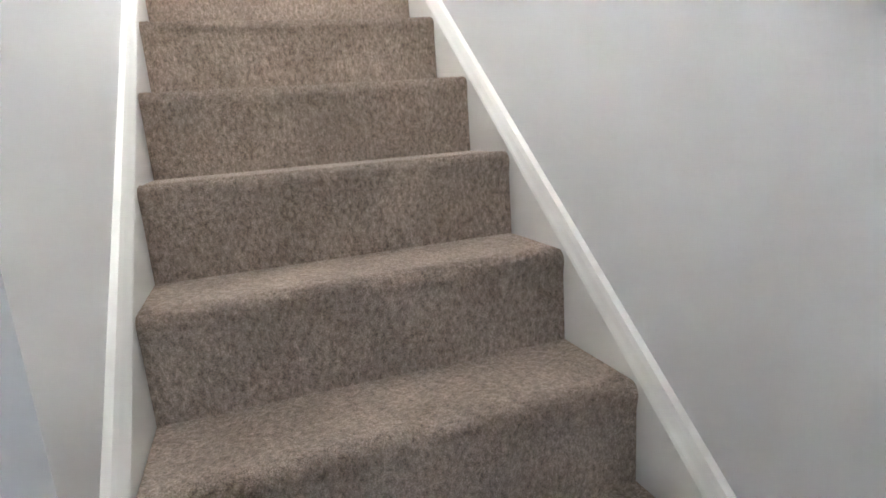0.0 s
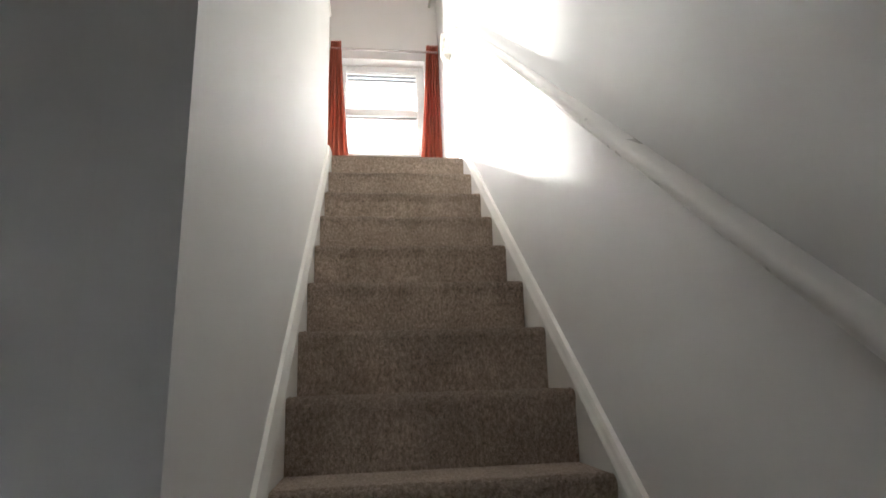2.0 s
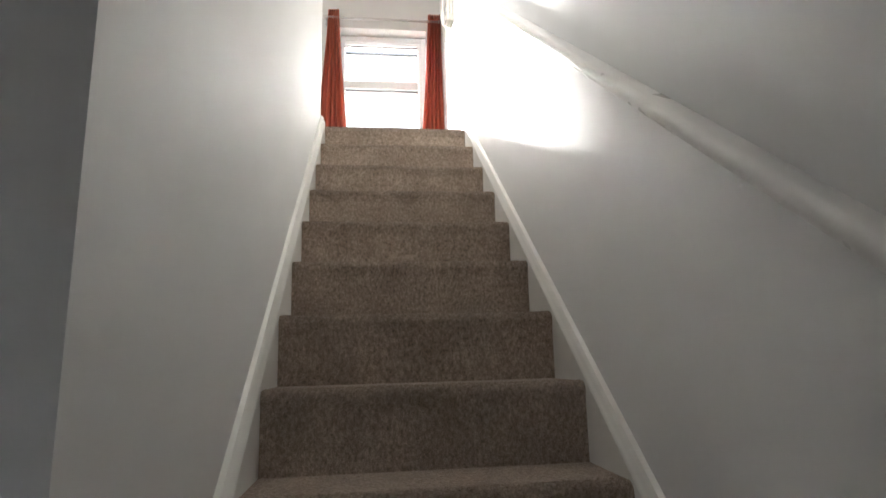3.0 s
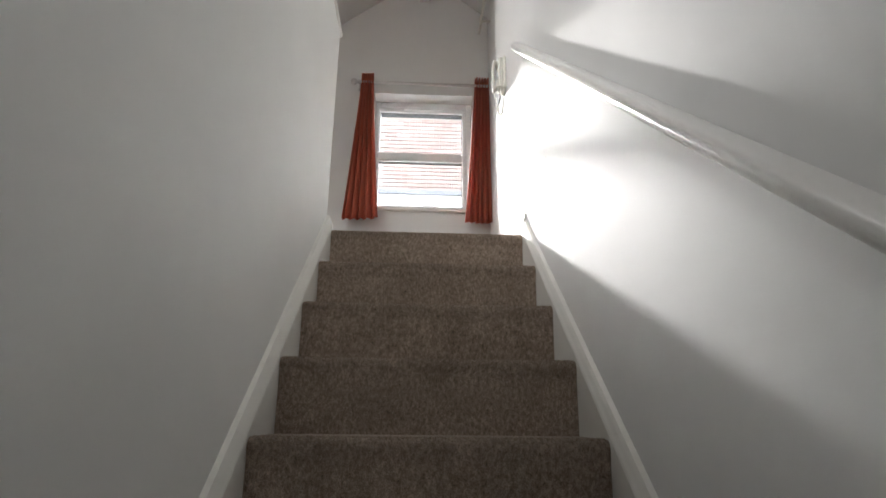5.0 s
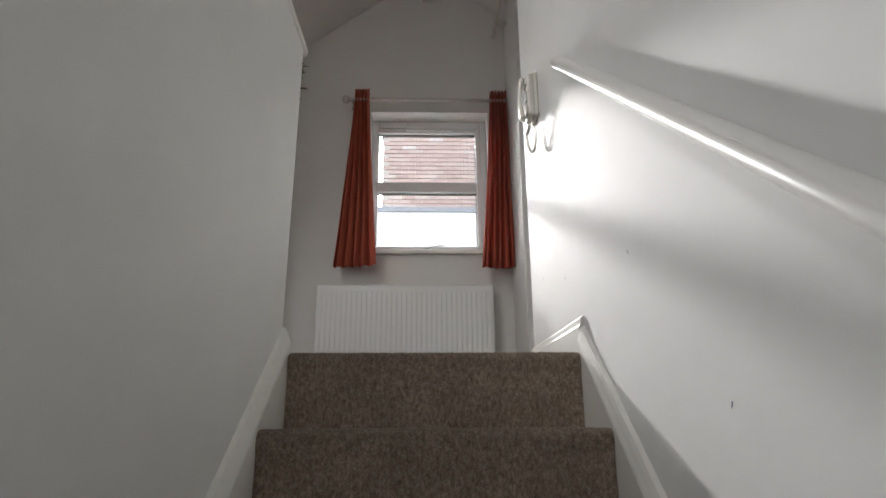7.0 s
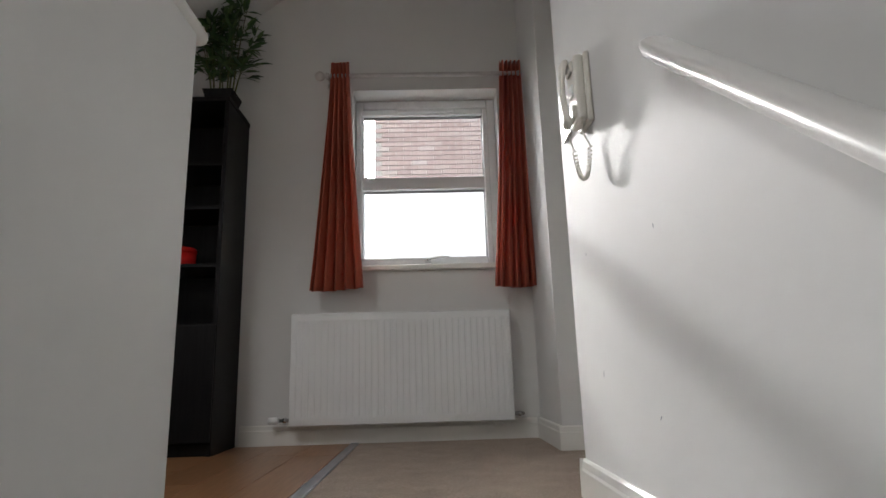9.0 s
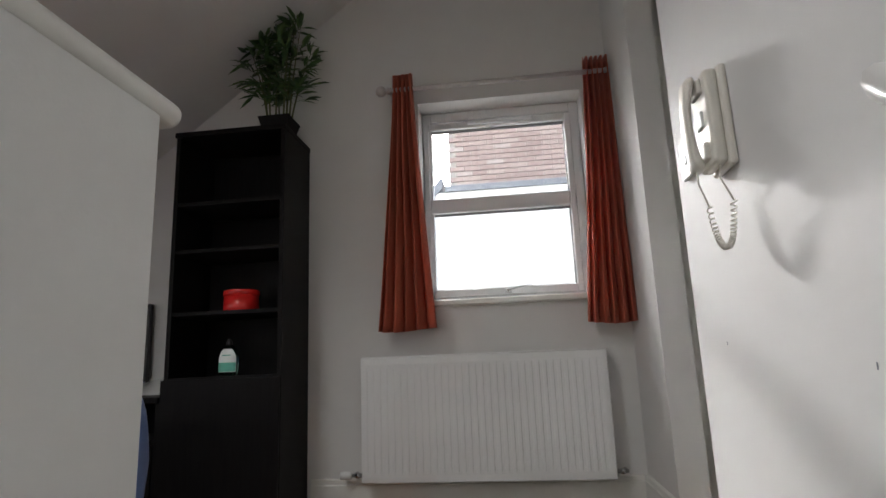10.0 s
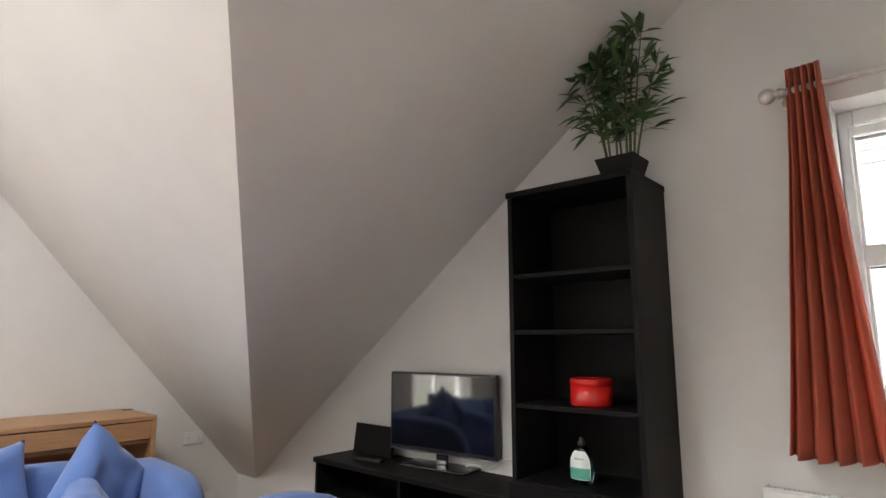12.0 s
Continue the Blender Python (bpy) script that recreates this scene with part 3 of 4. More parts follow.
# ---- radiator ----
def radiator():
    x0, x1, z0, z1, yf = -0.768, 0.41, 0.10, 0.683, 2.178
    root = tagged(empty("radiator", ((x0 + x1) / 2, yf + 0.04, z0)), "white enamelled panel radiator with vertical flutes under the window", "radiator")
    bm = bmesh.new()
    n = 34
    pitch = (x1 - x0 - 0.05) / n
    xs = [(x0, yf + 0.012), (x0 + 0.004, yf + 0.003), (x0 + 0.02, yf)]
    for i in range(n):
        a = x0 + 0.025 + i * pitch
        xs += [(a + pitch * 0.18, yf), (a + pitch * 0.32, yf + 0.0035), (a + pitch * 0.68, yf + 0.0035), (a + pitch * 0.82, yf)]
    xs += [(x1 - 0.02, yf), (x1 - 0.004, yf + 0.003), (x1, yf + 0.012)]
    levels = [(z0, 0.0, 0.012), (z0 + 0.006, 0.0, 0.002), (z0 + 0.035, 0.0, 0.0), (z0 + 0.055, 1.0, 0.0), (z1 - 0.055, 1.0, 0.0), (z1 - 0.035, 0.0, 0.0), (z1 - 0.006, 0.0, 0.002), (z1, 0.0, 0.012)]
    rows = []
    for z, flute, back in levels:
        rows.append([bm.verts.new((x, (yf + (y - yf) * flute if 2 < i < len(xs) - 3 else y) + back, z)) for i, (x, y) in enumerate(xs)])
    for a, b in zip(rows, rows[1:]):
        for i in range(len(xs) - 1):
            bm.faces.new((a[i], a[i + 1], b[i + 1], b[i]))
    back = finish(bm, "panel", ENAMEL)
    so = back.modifiers.new("sheet", "SOLIDIFY")
    so.thickness, so.offset = 0.002, -1
    adopt(root, back)
    adopt(root, boxes("casing", ENAMEL, [(x0 + 0.003, x0 + 0.007, yf + 0.012, yf + 0.085, z0 + 0.01, z1 + 0.002), (x1 - 0.007, x1 - 0.003, yf + 0.012, yf + 0.085, z0 + 0.01, z1 + 0.002),
                                       (x0 + 0.01, x1 - 0.01, yf + 0.07, yf + 0.084, z0 + 0.01, z1 - 0.005), (x0 + 0.007, x1 - 0.007, yf + 0.0125, yf + 0.018, z1 - 0.012, z1 + 0.003)], 0.0015))
    slats = [(x0 + 0.012 + i * 0.0145, x0 + 0.0175 + i * 0.0145, yf + 0.019, yf + 0.069, z1 - 0.012, z1 - 0.002) for i in range(79)]
    adopt(root, boxes("grille", ENAMEL, slats))
    for sx, xe in ((-1, x0), (1, x1)):
        bm = bmesh.new()
        lathe_into(bm, [(0.010, 0.0), (0.010, 0.02), (0.014, 0.021), (0.014, 0.037), (0.009, 0.038), (0.009, 0.055)] if sx > 0 else [(0.009, -0.055), (0.009, -0.038), (0.014, -0.037), (0.014, -0.021), (0.010, -0.02), (0.010, 0.0)], (xe, yf + 0.045, z0 + 0.032), 12, "x")
        lathe_into(bm, [(0.0075, 0.0), (0.0075, YW - yf - 0.044)], (xe + sx * 0.05, yf + 0.045, z0 + 0.032), 10, "y")
        adopt(root, finish(bm, "valve", CHROME, True))
    adopt(root, lathe("valve_head", ENAMEL, [(0.012, -0.115), (0.018, -0.112), (0.019, -0.085), (0.017, -0.062), (0.012, -0.058)], (x0, yf + 0.045, z0 + 0.032), "x"))


radiator()


# ---- bookcase with its things ----
def bookcase():
    x0, x1, y0, y1, h = -1.642, -1.071, 1.942, YW - 0.004, 1.838
    root = tagged(empty("bookcase", ((x0 + x1) / 2, (y0 + y1) / 2, 0)), "tall black-brown wooden bookcase, nearly empty, against the gable wall", "bookcase")
    t = 0.022
    adopt(root, boxes("body", BLACK, [(x0, x0 + t, y0, y1, 0.0, h - 0.026), (x1 - t, x1, y0, y1, 0.0, h - 0.026), (x0 + t, x1 - t, y1 - 0.008, y1, 0.03, h - 0.026), (x0 + t, x1 - t, y0 + 0.02, y1 - 0.008, 0.0, 0.06)], 0.0015))
    adopt(root, box("top", BLACK, x0 - 0.006, x1 + 0.004, y0 - 0.008, y1, h - 0.026, h, 0.003))
    for z in (1.47, 1.231, 0.928):
        adopt(root, box("shelf", BLACK, x0 + t, x1 - t, y0 + 0.006, y1 - 0.008, z - 0.018, z, 0.0015))
    adopt(root, box("shelf", BLACK, x0 + t, x1 - t, y0 + 0.002, y1 - 0.008, 0.600, 0.624, 0.0015))
    adopt(root, box("door", BLACK, x0 - 0.004, x1 - 0.002, y0 - 0.018, y0 - 0.002, 0.065, 0.615, 0.002))


bookcase()
tin = tagged(empty("storage_tin", (-1.345, 2.09, 0.928)), "round glossy red lidded tin on a bookcase shelf", "tin")
adopt(tin, lathe("body", RED, [(0.083, 0.0), (0.085, 0.003), (0.085, 0.082)], (-1.345, 2.09, 0.929), steps=40),
      lathe("lid", RED, [(0.0858, 0.080), (0.0868, 0.081), (0.0868, 0.102), (0.0845, 0.106), (0.080, 0.107), (0.078, 0.104), (0.0005, 0.104)], (-1.345, 2.09, 0.929), steps=40))


def soap_bottle():
    c = Vector((-1.385, 2.06, 0.625))
    root = tagged(empty("soap_bottle", c), "clear green pump soap bottle with a white label", "bottle")
    def oval(name, mat, prof, depth=0.55, front=False):
        bm = bmesh.new()
        lathe_into(bm, prof, (0, 0, 0), 28)
        for v in bm.verts:
            v.co.y *= depth
            v.co += c
        ob = finish(bm, name, mat, True)
        adopt(root, ob)
    oval("body", SOAP, [(0.038, 0.0), (0.044, 0.004), (0.049, 0.03), (0.050, 0.06), (0.047, 0.095), (0.036, 0.126), (0.018, 0.143), (0.013, 0.147)])
    def sticker(name, mat, h0, h1, proud, spread):
        bm = bmesh.new()
        rows = []
        for j in range(9):
            h = h0 + (h1 - h0) * j / 8
            k = max(0, (h - 0.075) / 0.055)
            rad = 0.0505 - 0.016 * k * k + proud
            half = spread * math.sqrt(max(0.05, 1 - (k * 0.85) ** 2))
            rows.append([bm.verts.new(c + Vector((rad * math.sin(a), -(rad + 0.001) * 0.56 * math.cos(a), h))) for a in [half * (i / 5 - 1) for i in range(11)]])
        for a, b in zip(rows, rows[1:]):
            for i in range(10):
                bm.faces.new((a[i], a[i + 1], b[i + 1], b[i]))
        adopt(root, finish(bm, name, mat, True))

    sticker("label", LABEL, 0.018, 0.126, 0.0006, 1.05)
    sticker("print", GREENLABEL, 0.020, 0.062, 0.0014, 0.98)
    sticker("print", GREENLABEL, 0.094, 0.099, 0.0014, 0.45)
    bm = bmesh.new()
    lathe_into(bm, [(0.013, 0.144), (0.015, 0.146), (0.015, 0.160), (0.010, 0.163), (0.010, 0.172), (0.006, 0.176)], c, 16)
    adopt(root, finish(bm, "pump", BLACKPLASTIC, True))


soap_bottle()


def bamboo():
    rnd = random.Random(21)
    c = Vector((-1.17, 2.10, 1.839))
    root = tagged(empty("potted_plant", c), "artificial bamboo plant in a square black pot on the bookcase", "plant")
    bm = bmesh.new()
    rings = []
    for r, h in ((0.056, 0.0), (0.060, 0.004), (0.081, 0.082), (0.083, 0.090), (0.075, 0.090), (0.070, 0.072)):
        rings.append([bm.verts.new(c + Vector((sx * r, sy * r, h))) for sx, sy in ((-1, -1), (1, -1), (1, 1), (-1, 1))])
    for a, b in zip(rings, rings[1:]):
        for i in range(4):
            bm.faces.new((a[i], a[(i + 1) % 4], b[(i + 1) % 4], b[i]))
    bm.faces.new(rings[0])
    adopt(root, finish(bm, "pot", BLACK))
    adopt(root, box("soil", SOIL, c.x - 0.069, c.x + 0.069, c.y - 0.069, c.y + 0.069, c.z + 0.05, c.z + 0.073))
    stems, leaves = bmesh.new(), bmesh.new()

    def leaf(p, d, length):
        d = d.normalized()
        side = d.cross(Vector((rnd.uniform(-0.4, 0.4), rnd.uniform(-0.4, 0.4), 1))).normalized()
        up = side.cross(d)
        w = length * rnd.uniform(0.095, 0.13)
        spine = [p + d * (length * s) - Vector((0, 0, 1)) * (0.16 * length * s * s) for s in (0, 0.3, 0.65, 1)]
        mid = [leaves.verts.new(q) for q in spine]
        lft = [leaves.verts.new(spine[i] + side * w * k + up * w * 0.3) for i, k in ((1, 1.0), (2, 0.8))]
        rgt = [leaves.verts.new(spine[i] - side * w * k + up * w * 0.3) for i, k in ((1, 1.0), (2, 0.8))]
        for s in (lft, rgt):
            leaves.faces.new((mid[0], mid[1], s[0]))
            leaves.faces.new((mid[1], mid[2], s[1], s[0]))
            leaves.faces.new((mid[2], mid[3], s[1]))

    tips = [(-0.10, -0.02, 0.60), (0.09, 0.01, 0.72), (0.13, -0.04, 0.55), (-0.15, 0.02, 0.46), (0.0, -0.06, 0.50), (0.05, 0.06, 0.58), (-0.05, 0.06, 0.44), (0.16, 0.02, 0.40), (-0.12, -0.07, 0.36), (0.08, -0.09, 0.42)]
    for tx, ty, h in tips:
        b0 = c + Vector((tx * 0.35 + rnd.uniform(-0.015, 0.015), ty * 0.4, 0.07))
        top = c + Vector((tx, ty, 0.07 + h))
        path = [b0.lerp(top, s) + Vector((tx * 0.25, ty * 0.25, 0)) * (s * (s - 1)) for s in [i / 6 for i in range(7)]]
        tube_into(stems, path, lambda s: 0.0055 * (1 - 0.7 * s), 6)
        for i in range(14):
            s = 0.26 + 0.74 * i / 13
            k = min(5, int(s * 6))
            p = path[k].lerp(path[k + 1], s * 6 - k)
            a = rnd.uniform(0, 2 * math.pi)
            out = Vector((math.cos(a), 0.7 * math.sin(a), rnd.uniform(-0.05, 0.5)))
            tip = p + out * rnd.uniform(0.035, 0.085)
            tube_into(stems, [p, p.lerp(tip, 0.5) + Vector((0, 0, 0.006)), tip], 0.0014, 4)
            for q in range(3):
                d = out + Vector((rnd.uniform(-0.9, 0.9), rnd.uniform(-0.7, 0.7), rnd.uniform(-0.45, 0.75)))
                leaf(p.lerp(tip, 0.45 + 0.27 * q), d, rnd.uniform(0.065, 0.115))
        for q in range(3):
            leaf(top, Vector((rnd.uniform(-0.5, 0.5), rnd.uniform(-0.5, 0.5), 1)), rnd.uniform(0.07, 0.11))
    for v in leaves.verts:
        v.co.y = min(v.co.y, YW - 0.006)
        roof = PITCH * (v.co.x - RIDGE_X) + RIDGE_Z - 0.02
        v.co.z = min(v.co.z, roof)
    adopt(root, finish(stems, "stem", STEM, True))
    adopt(root, tagged(finish(leaves, "foliage", LEAF), kind="stuff"))


bamboo()


# ---- television corner ----
def tv_unit():
    x0, x1, y0, y1, h = -2.99, -1.665, 1.955, YW - 0.004, 0.54
    root = tagged(empty("tv_unit", ((x0 + x1) / 2, (y0 + y1) / 2, 0)), "low black-brown wooden television bench with open bays", "tv bench")
    adopt(root, box("top", BLACK, x0 - 0.01, x1, y0 - 0.012, y1, h - 0.028, h, 0.003))
    xm = (x0 + x1) / 2
    adopt(root, boxes("body", BLACK, [(x0, x0 + 0.02, y0, y1, 0, h - 0.028), (x1 - 0.02, x1, y0, y1, 0, h - 0.028), (xm - 0.01, xm + 0.01, y0 + 0.004, y1 - 0.01, 0.06, h - 0.028),
                                      (x0 + 0.02, x1 - 0.02, y1 - 0.008, y1, 0, h - 0.028), (x0 + 0.02, x1 - 0.02, y0 + 0.015, y1 - 0.008, 0, 0.06)], 0.0015))
    for a, b in ((x0 + 0.02, xm - 0.01), (xm + 0.01, x1 - 0.02)):
        adopt(root, box("drawer_front", BLACK, a + 0.003, b - 0.003, y0 - 0.004, y0 + 0.014, 0.065, 0.325, 0.002))
        adopt(root, box("shelf", BLACK, a, b, y0 + 0.004, y1 - 0.008, 0.33, 0.348, 0.0015))


tv_unit()


def television():
    root = tagged(empty("television", (-2.27, 2.20, 0.54)), "flat black television on a stand showing window reflections", "television")
    m = Matrix.Translation((-2.272, 2.215, 0.0)) @ Matrix.Rotation(radians(5.2), 4, "Z")
    parts = []
    bm = bmesh.new()
    add_box(bm, -0.342, 0.342, -0.012, 0.028, 0.605, 1.018, 0.006, 2, m)
    add_box(bm, -0.22, 0.22, 0.028, 0.055, 0.66, 0.95, 0.012, 2, m)
    parts.append(finish(bm, "body", BLACKPLASTIC))
    bm = bmesh.new()
    add_box(bm, -0.328, 0.328, -0.0145, -0.0125, 0.630, 1.005, 0, 2, m)
    parts.append(finish(bm, "screen", SCREEN))
    bm = bmesh.new()
    add_box(bm, -0.34, 0.34, -0.0155, -0.013, 0.607, 0.611, 0, 2, m)
    parts.append(finish(bm, "trim", CHROME))
    bm = bmesh.new()
    add_box(bm, -0.035, 0.035, -0.002, 0.02, 0.55, 0.62, 0.006, 2, m)
    add_box(bm, -0.21, 0.21, -0.10, 0.07, 0.5405, 0.552, 0.005, 2, m)
    parts.append(finish(bm, "stand", SCREEN))
    adopt(root, *parts)


television()
spk = tagged(empty("picture_panel", (-2.78, 2.22, 0.54)), "small plain dark panel standing on the television bench", "panel")
bm = bmesh.new()
add_box(bm, -0.16, 0.16, -0.012, 0.012, 0.0, 0.165, 0.002, 1, Matrix.Translation((-2.785, 2.20, 0.541)) @ Matrix.Rotation(radians(-8), 4, "X"))
adopt(spk, finish(bm, "board", BLACK))
rem = tagged(empty("remote_control", (-2.62, 2.06, 0.54)), "slim black remote control lying on the bench", "remote control")
bm = bmesh.new()
add_box(bm, -0.09, 0.09, -0.022, 0.022, 0.0, 0.018, 0.005, 2, Matrix.Translation((-2.66, 2.06, 0.5405)) @ Matrix.Rotation(radians(12), 4, "Z"))
adopt(rem, finish(bm, "case", BLACKPLASTIC))
rnd = random.Random(5)
cab = []
for i in range(26):
    s = i / 25
    cab.append((-2.15 + 0.42 * s, 2.262 + 0.006 * math.sin(9 * s), 0.552 + 0.16 * s * s + 0.012 * math.sin(14 * s)))
tagged(tube("television_cable", LABEL, cab, 0.003), "thin white cable behind the television", "cable")


# ---- seating and desk ----
def soft_block(name, mat, size, m, puff=0.12, seed=1, p=4.0):
    """An upholstered block with rounded, slightly puffed and creased faces."""
    bm = bmesh.new()
    bmesh.ops.create_cube(bm, size=2.0)
    bmesh.ops.subdivide_edges(bm, edges=bm.edges[:], cuts=9, use_grid_fill=True)
    for v in bm.verts:
        q = Vector((abs(v.co.x) ** p, abs(v.co.y) ** p, abs(v.co.z) ** p))
        nrm = (q.x + q.y + q.z) ** (1 / p)
        w = v.co / max(nrm, 0.001)
        f = 1 + puff * (1 - max(abs(w.y), abs(w.z)) ** 2 * 0.6)
        nn = noise.noise(w * 2.3 + Vector((seed, 0, 0))) * 0.035 + noise.noise(w * 6 + Vector((0, seed, 0))) * 0.015
        v.co = Vector((w.x * size[0] / 2, w.y * size[1] / 2 * f, w.z * size[2] / 2 * f)) * (1 + nn)
    bmesh.ops.transform(bm, matrix=m, verts=bm.verts)
    return finish(bm, name, mat, True)


def cushion(m, size, seed):
    """A scatter cushion: thin at the seams, pulled out at the corners."""
    bm = bmesh.new()
    n = 22
    for side in (1, -1):
        g = []
        for i in range(n + 1):
            row = []
            for j in range(n + 1):
                u, v = 2 * i / n - 1, 2 * j / n - 1
                pull = 1 - 0.10 * (1 - u * u) * abs(v) ** 3, 1 - 0.10 * (1 - v * v) * abs(u) ** 3
                th = ((1 - u ** 4) * (1 - v ** 4)) ** 0.55
                cr = noise.noise(Vector((u * 2.2 + seed, v * 2.2, side))) * 0.018 + 0.012 * math.sin(9 * v + 3 * u + seed) * (1 - abs(u)) * abs(v)
                row.append(bm.verts.new((u * size / 2 * pull[1], side * (0.075 * th + cr * th) + 0.001 * side, v * size / 2 * pull[0])))
            g.append(row)
        for a, b in zip(g, g[1:]):
            for j in range(n):
                bm.faces.new((a[j], a[j + 1], b[j + 1], b[j]))
    bmesh.ops.remove_doubles(bm, verts=bm.verts, dist=0.003)
    bmesh.ops.transform(bm, matrix=m, verts=bm.verts)
    return finish(bm, "cushion", BLUE, True)


def seat(name, label, cx, cy, length, depth, turn, arm_h, back_h):
    """Sofa or armchair facing its own +y; length along x."""
    root = tagged(empty(name, (cx, cy, 0)), label, name)
    base = Matrix.Translation((cx, cy, 0)) @ Matrix.Rotation(radians(turn), 4, "Z")
    T = lambda x, y, z, rx=0: base @ Matrix.Translation((x, y, z)) @ Matrix.Rotation(radians(rx), 4, "X")
    parts = [soft_block("base", BLUE, (length - 0.1, depth - 0.08, 0.26), T(0, 0, 0.19), 0.02, 1)]
    for s in (-1, 1):
        parts.append(soft_block("arm", BLUE, (0.22, depth, arm_h - 0.05), T(s * (length / 2 - 0.11), 0, arm_h / 2 + 0.03), 0.06, 2 + s, 3.0))
    parts.append(soft_block("backrest", BLUE, (length - 0.16, 0.22, back_h - 0.12), T(0, -depth / 2 + 0.13, back_h / 2 + 0.05, 8), 0.05, 5))
    n = 2 if length > 1.2 else 1
    w = (length - 0.46) / n
    for i in range(n):
        parts.append(soft_block("seat_cushion", BLUE, (w, depth - 0.26, 0.16), T(-(length - 0.46) / 2 + w * (i + 0.5), 0.07, 0.385), 0.08, 7 + i))
    for sx in (-1, 1):
        for sy in (-1, 1):
            bm = bmesh.new()
            lathe_into(bm, [(0.018, 0.0), (0.024, 0.07)], (0, 0, 0), 12)
            bmesh.ops.transform(bm, matrix=T(sx * (length / 2 - 0.12), sy * (depth / 2 - 0.12), 0), verts=bm.verts)
            parts.append(finish(bm, "leg", BLACK, True))
    adopt(root, *parts)
    return root


seat("sofa", "blue fabric sofa with loose scatter cushions", -3.12, 0.26, 1.95, 0.86, -90, 0.61, 0.64)
seat("armchair", "blue fabric armchair with rounded arms beside the sofa", -1.70, 1.00, 0.86, 0.78, 180, 0.65, 0.58)
for k, (p, rz, rx, size) in enumerate((((-3.02, 0.86, 0.57), -62, 12, 0.40), ((-3.25, 0.47, 0.53), -85, 14, 0.42), ((-2.78, 0.78, 0.47), -25, 38, 0.40))):
    cu = cushion(Matrix.Translation(p) @ Matrix.Rotation(radians(rz), 4, "Z") @ Matrix.Rotation(radians(rx), 4, "X") @ Matrix.Rotation(radians(45 if k == 0 else 8), 4, "Y"), size, k + 1)
    tagged(cu, "soft light blue scatter cushion on the sofa", "cushion", "cushions on the sofa")


def desk():
    x0, x1, y0, y1, h = XD + 0.012, -3.86, 0.42, 1.43, 0.745
    root = tagged(empty("desk", ((x0 + x1) / 2, (y0 + y1) / 2, 0)), "small oak veneer desk with a drawer against the end wall", "desk")
    adopt(root, box("top", OAK, x0, x1, y0, y1, h - 0.025, h, 0.002))
    adopt(root, boxes("frame", OAK, [(x0, x1, y0, y0 + 0.025, 0, h - 0.0255), (x0, x1, y1 - 0.025, y1, 0, h - 0.0255), (x0, x1 - 0.02, y0 + 0.0255, y1 - 0.0255, h - 0.155, h - 0.135), (x0, x0 + 0.015, y0 + 0.0255, y1 - 0.0255, 0.3, h - 0.16)], 0.0015))
    adopt(root, box("drawer", OAK, x1 - 0.018, x1 - 0.001, y0 + 0.029, y1 - 0.029, h - 0.130, h - 0.032, 0.002))
    adopt(root, lathe("cable_port", BLACKPLASTIC, [(0.022, 0.0), (0.034, 0.0), (0.034, 0.0035), (0.024, 0.004)], (x0 + 0.09, 1.42, h - 0.0005)))


desk()


def wall_socket(name, at, normal, label, kind):
    root = tagged(empty(name, at), label, kind)
    a = Vector(at)
    if normal == "x":
        parts = [box("plate", UPVC, a.x + 0.0005, a.x + 0.010, a.y - 0.073, a.y + 0.073, a.z - 0.043, a.z + 0.043, 0.003)]
        for s in (-0.036, 0.036):
            parts.append(box("switch", UPVC, a.x + 0.010, a.x + 0.014, a.y + s - 0.006, a.y + s + 0.006, a.z + 0.014, a.z + 0.032, 0.001))
            parts.append(boxes("hole", BLACKPLASTIC, [(a.x + 0.0098, a.x + 0.0105, a.y + s - 0.002, a.y + s + 0.002, a.z - 0.002, a.z + 0.006), (a.x + 0.0098, a.x + 0.0105, a.y + s - 0.014, a.y + s - 0.008, a.z - 0.02, a.z - 0.017), (a.x + 0.0098, a.x + 0.0105, a.y + s + 0.008, a.y + s + 0.014, a.z - 0.02, a.z - 0.017)]))
    else:
        parts = [box("plate", UPVC, a.x - 0.010, a.x - 0.0005, a.y - 0.043, a.y + 0.043, a.z - 0.043, a.z + 0.043, 0.003),
                 box("rocker", UPVC, a.x - 0.0145, a.x - 0.0095, a.y - 0.008, a.y + 0.008, a.z - 0.013, a.z + 0.013, 0.001)]
    adopt(root, *parts)


wall_socket("wall_socket", (XD, 1.92, 0.50), "x", "white double power socket on the end wall", "socket")
wall_socket("light_switch", (XR, 0.70, 1.075), "-x", "white light switch on the stair wall", "switch")


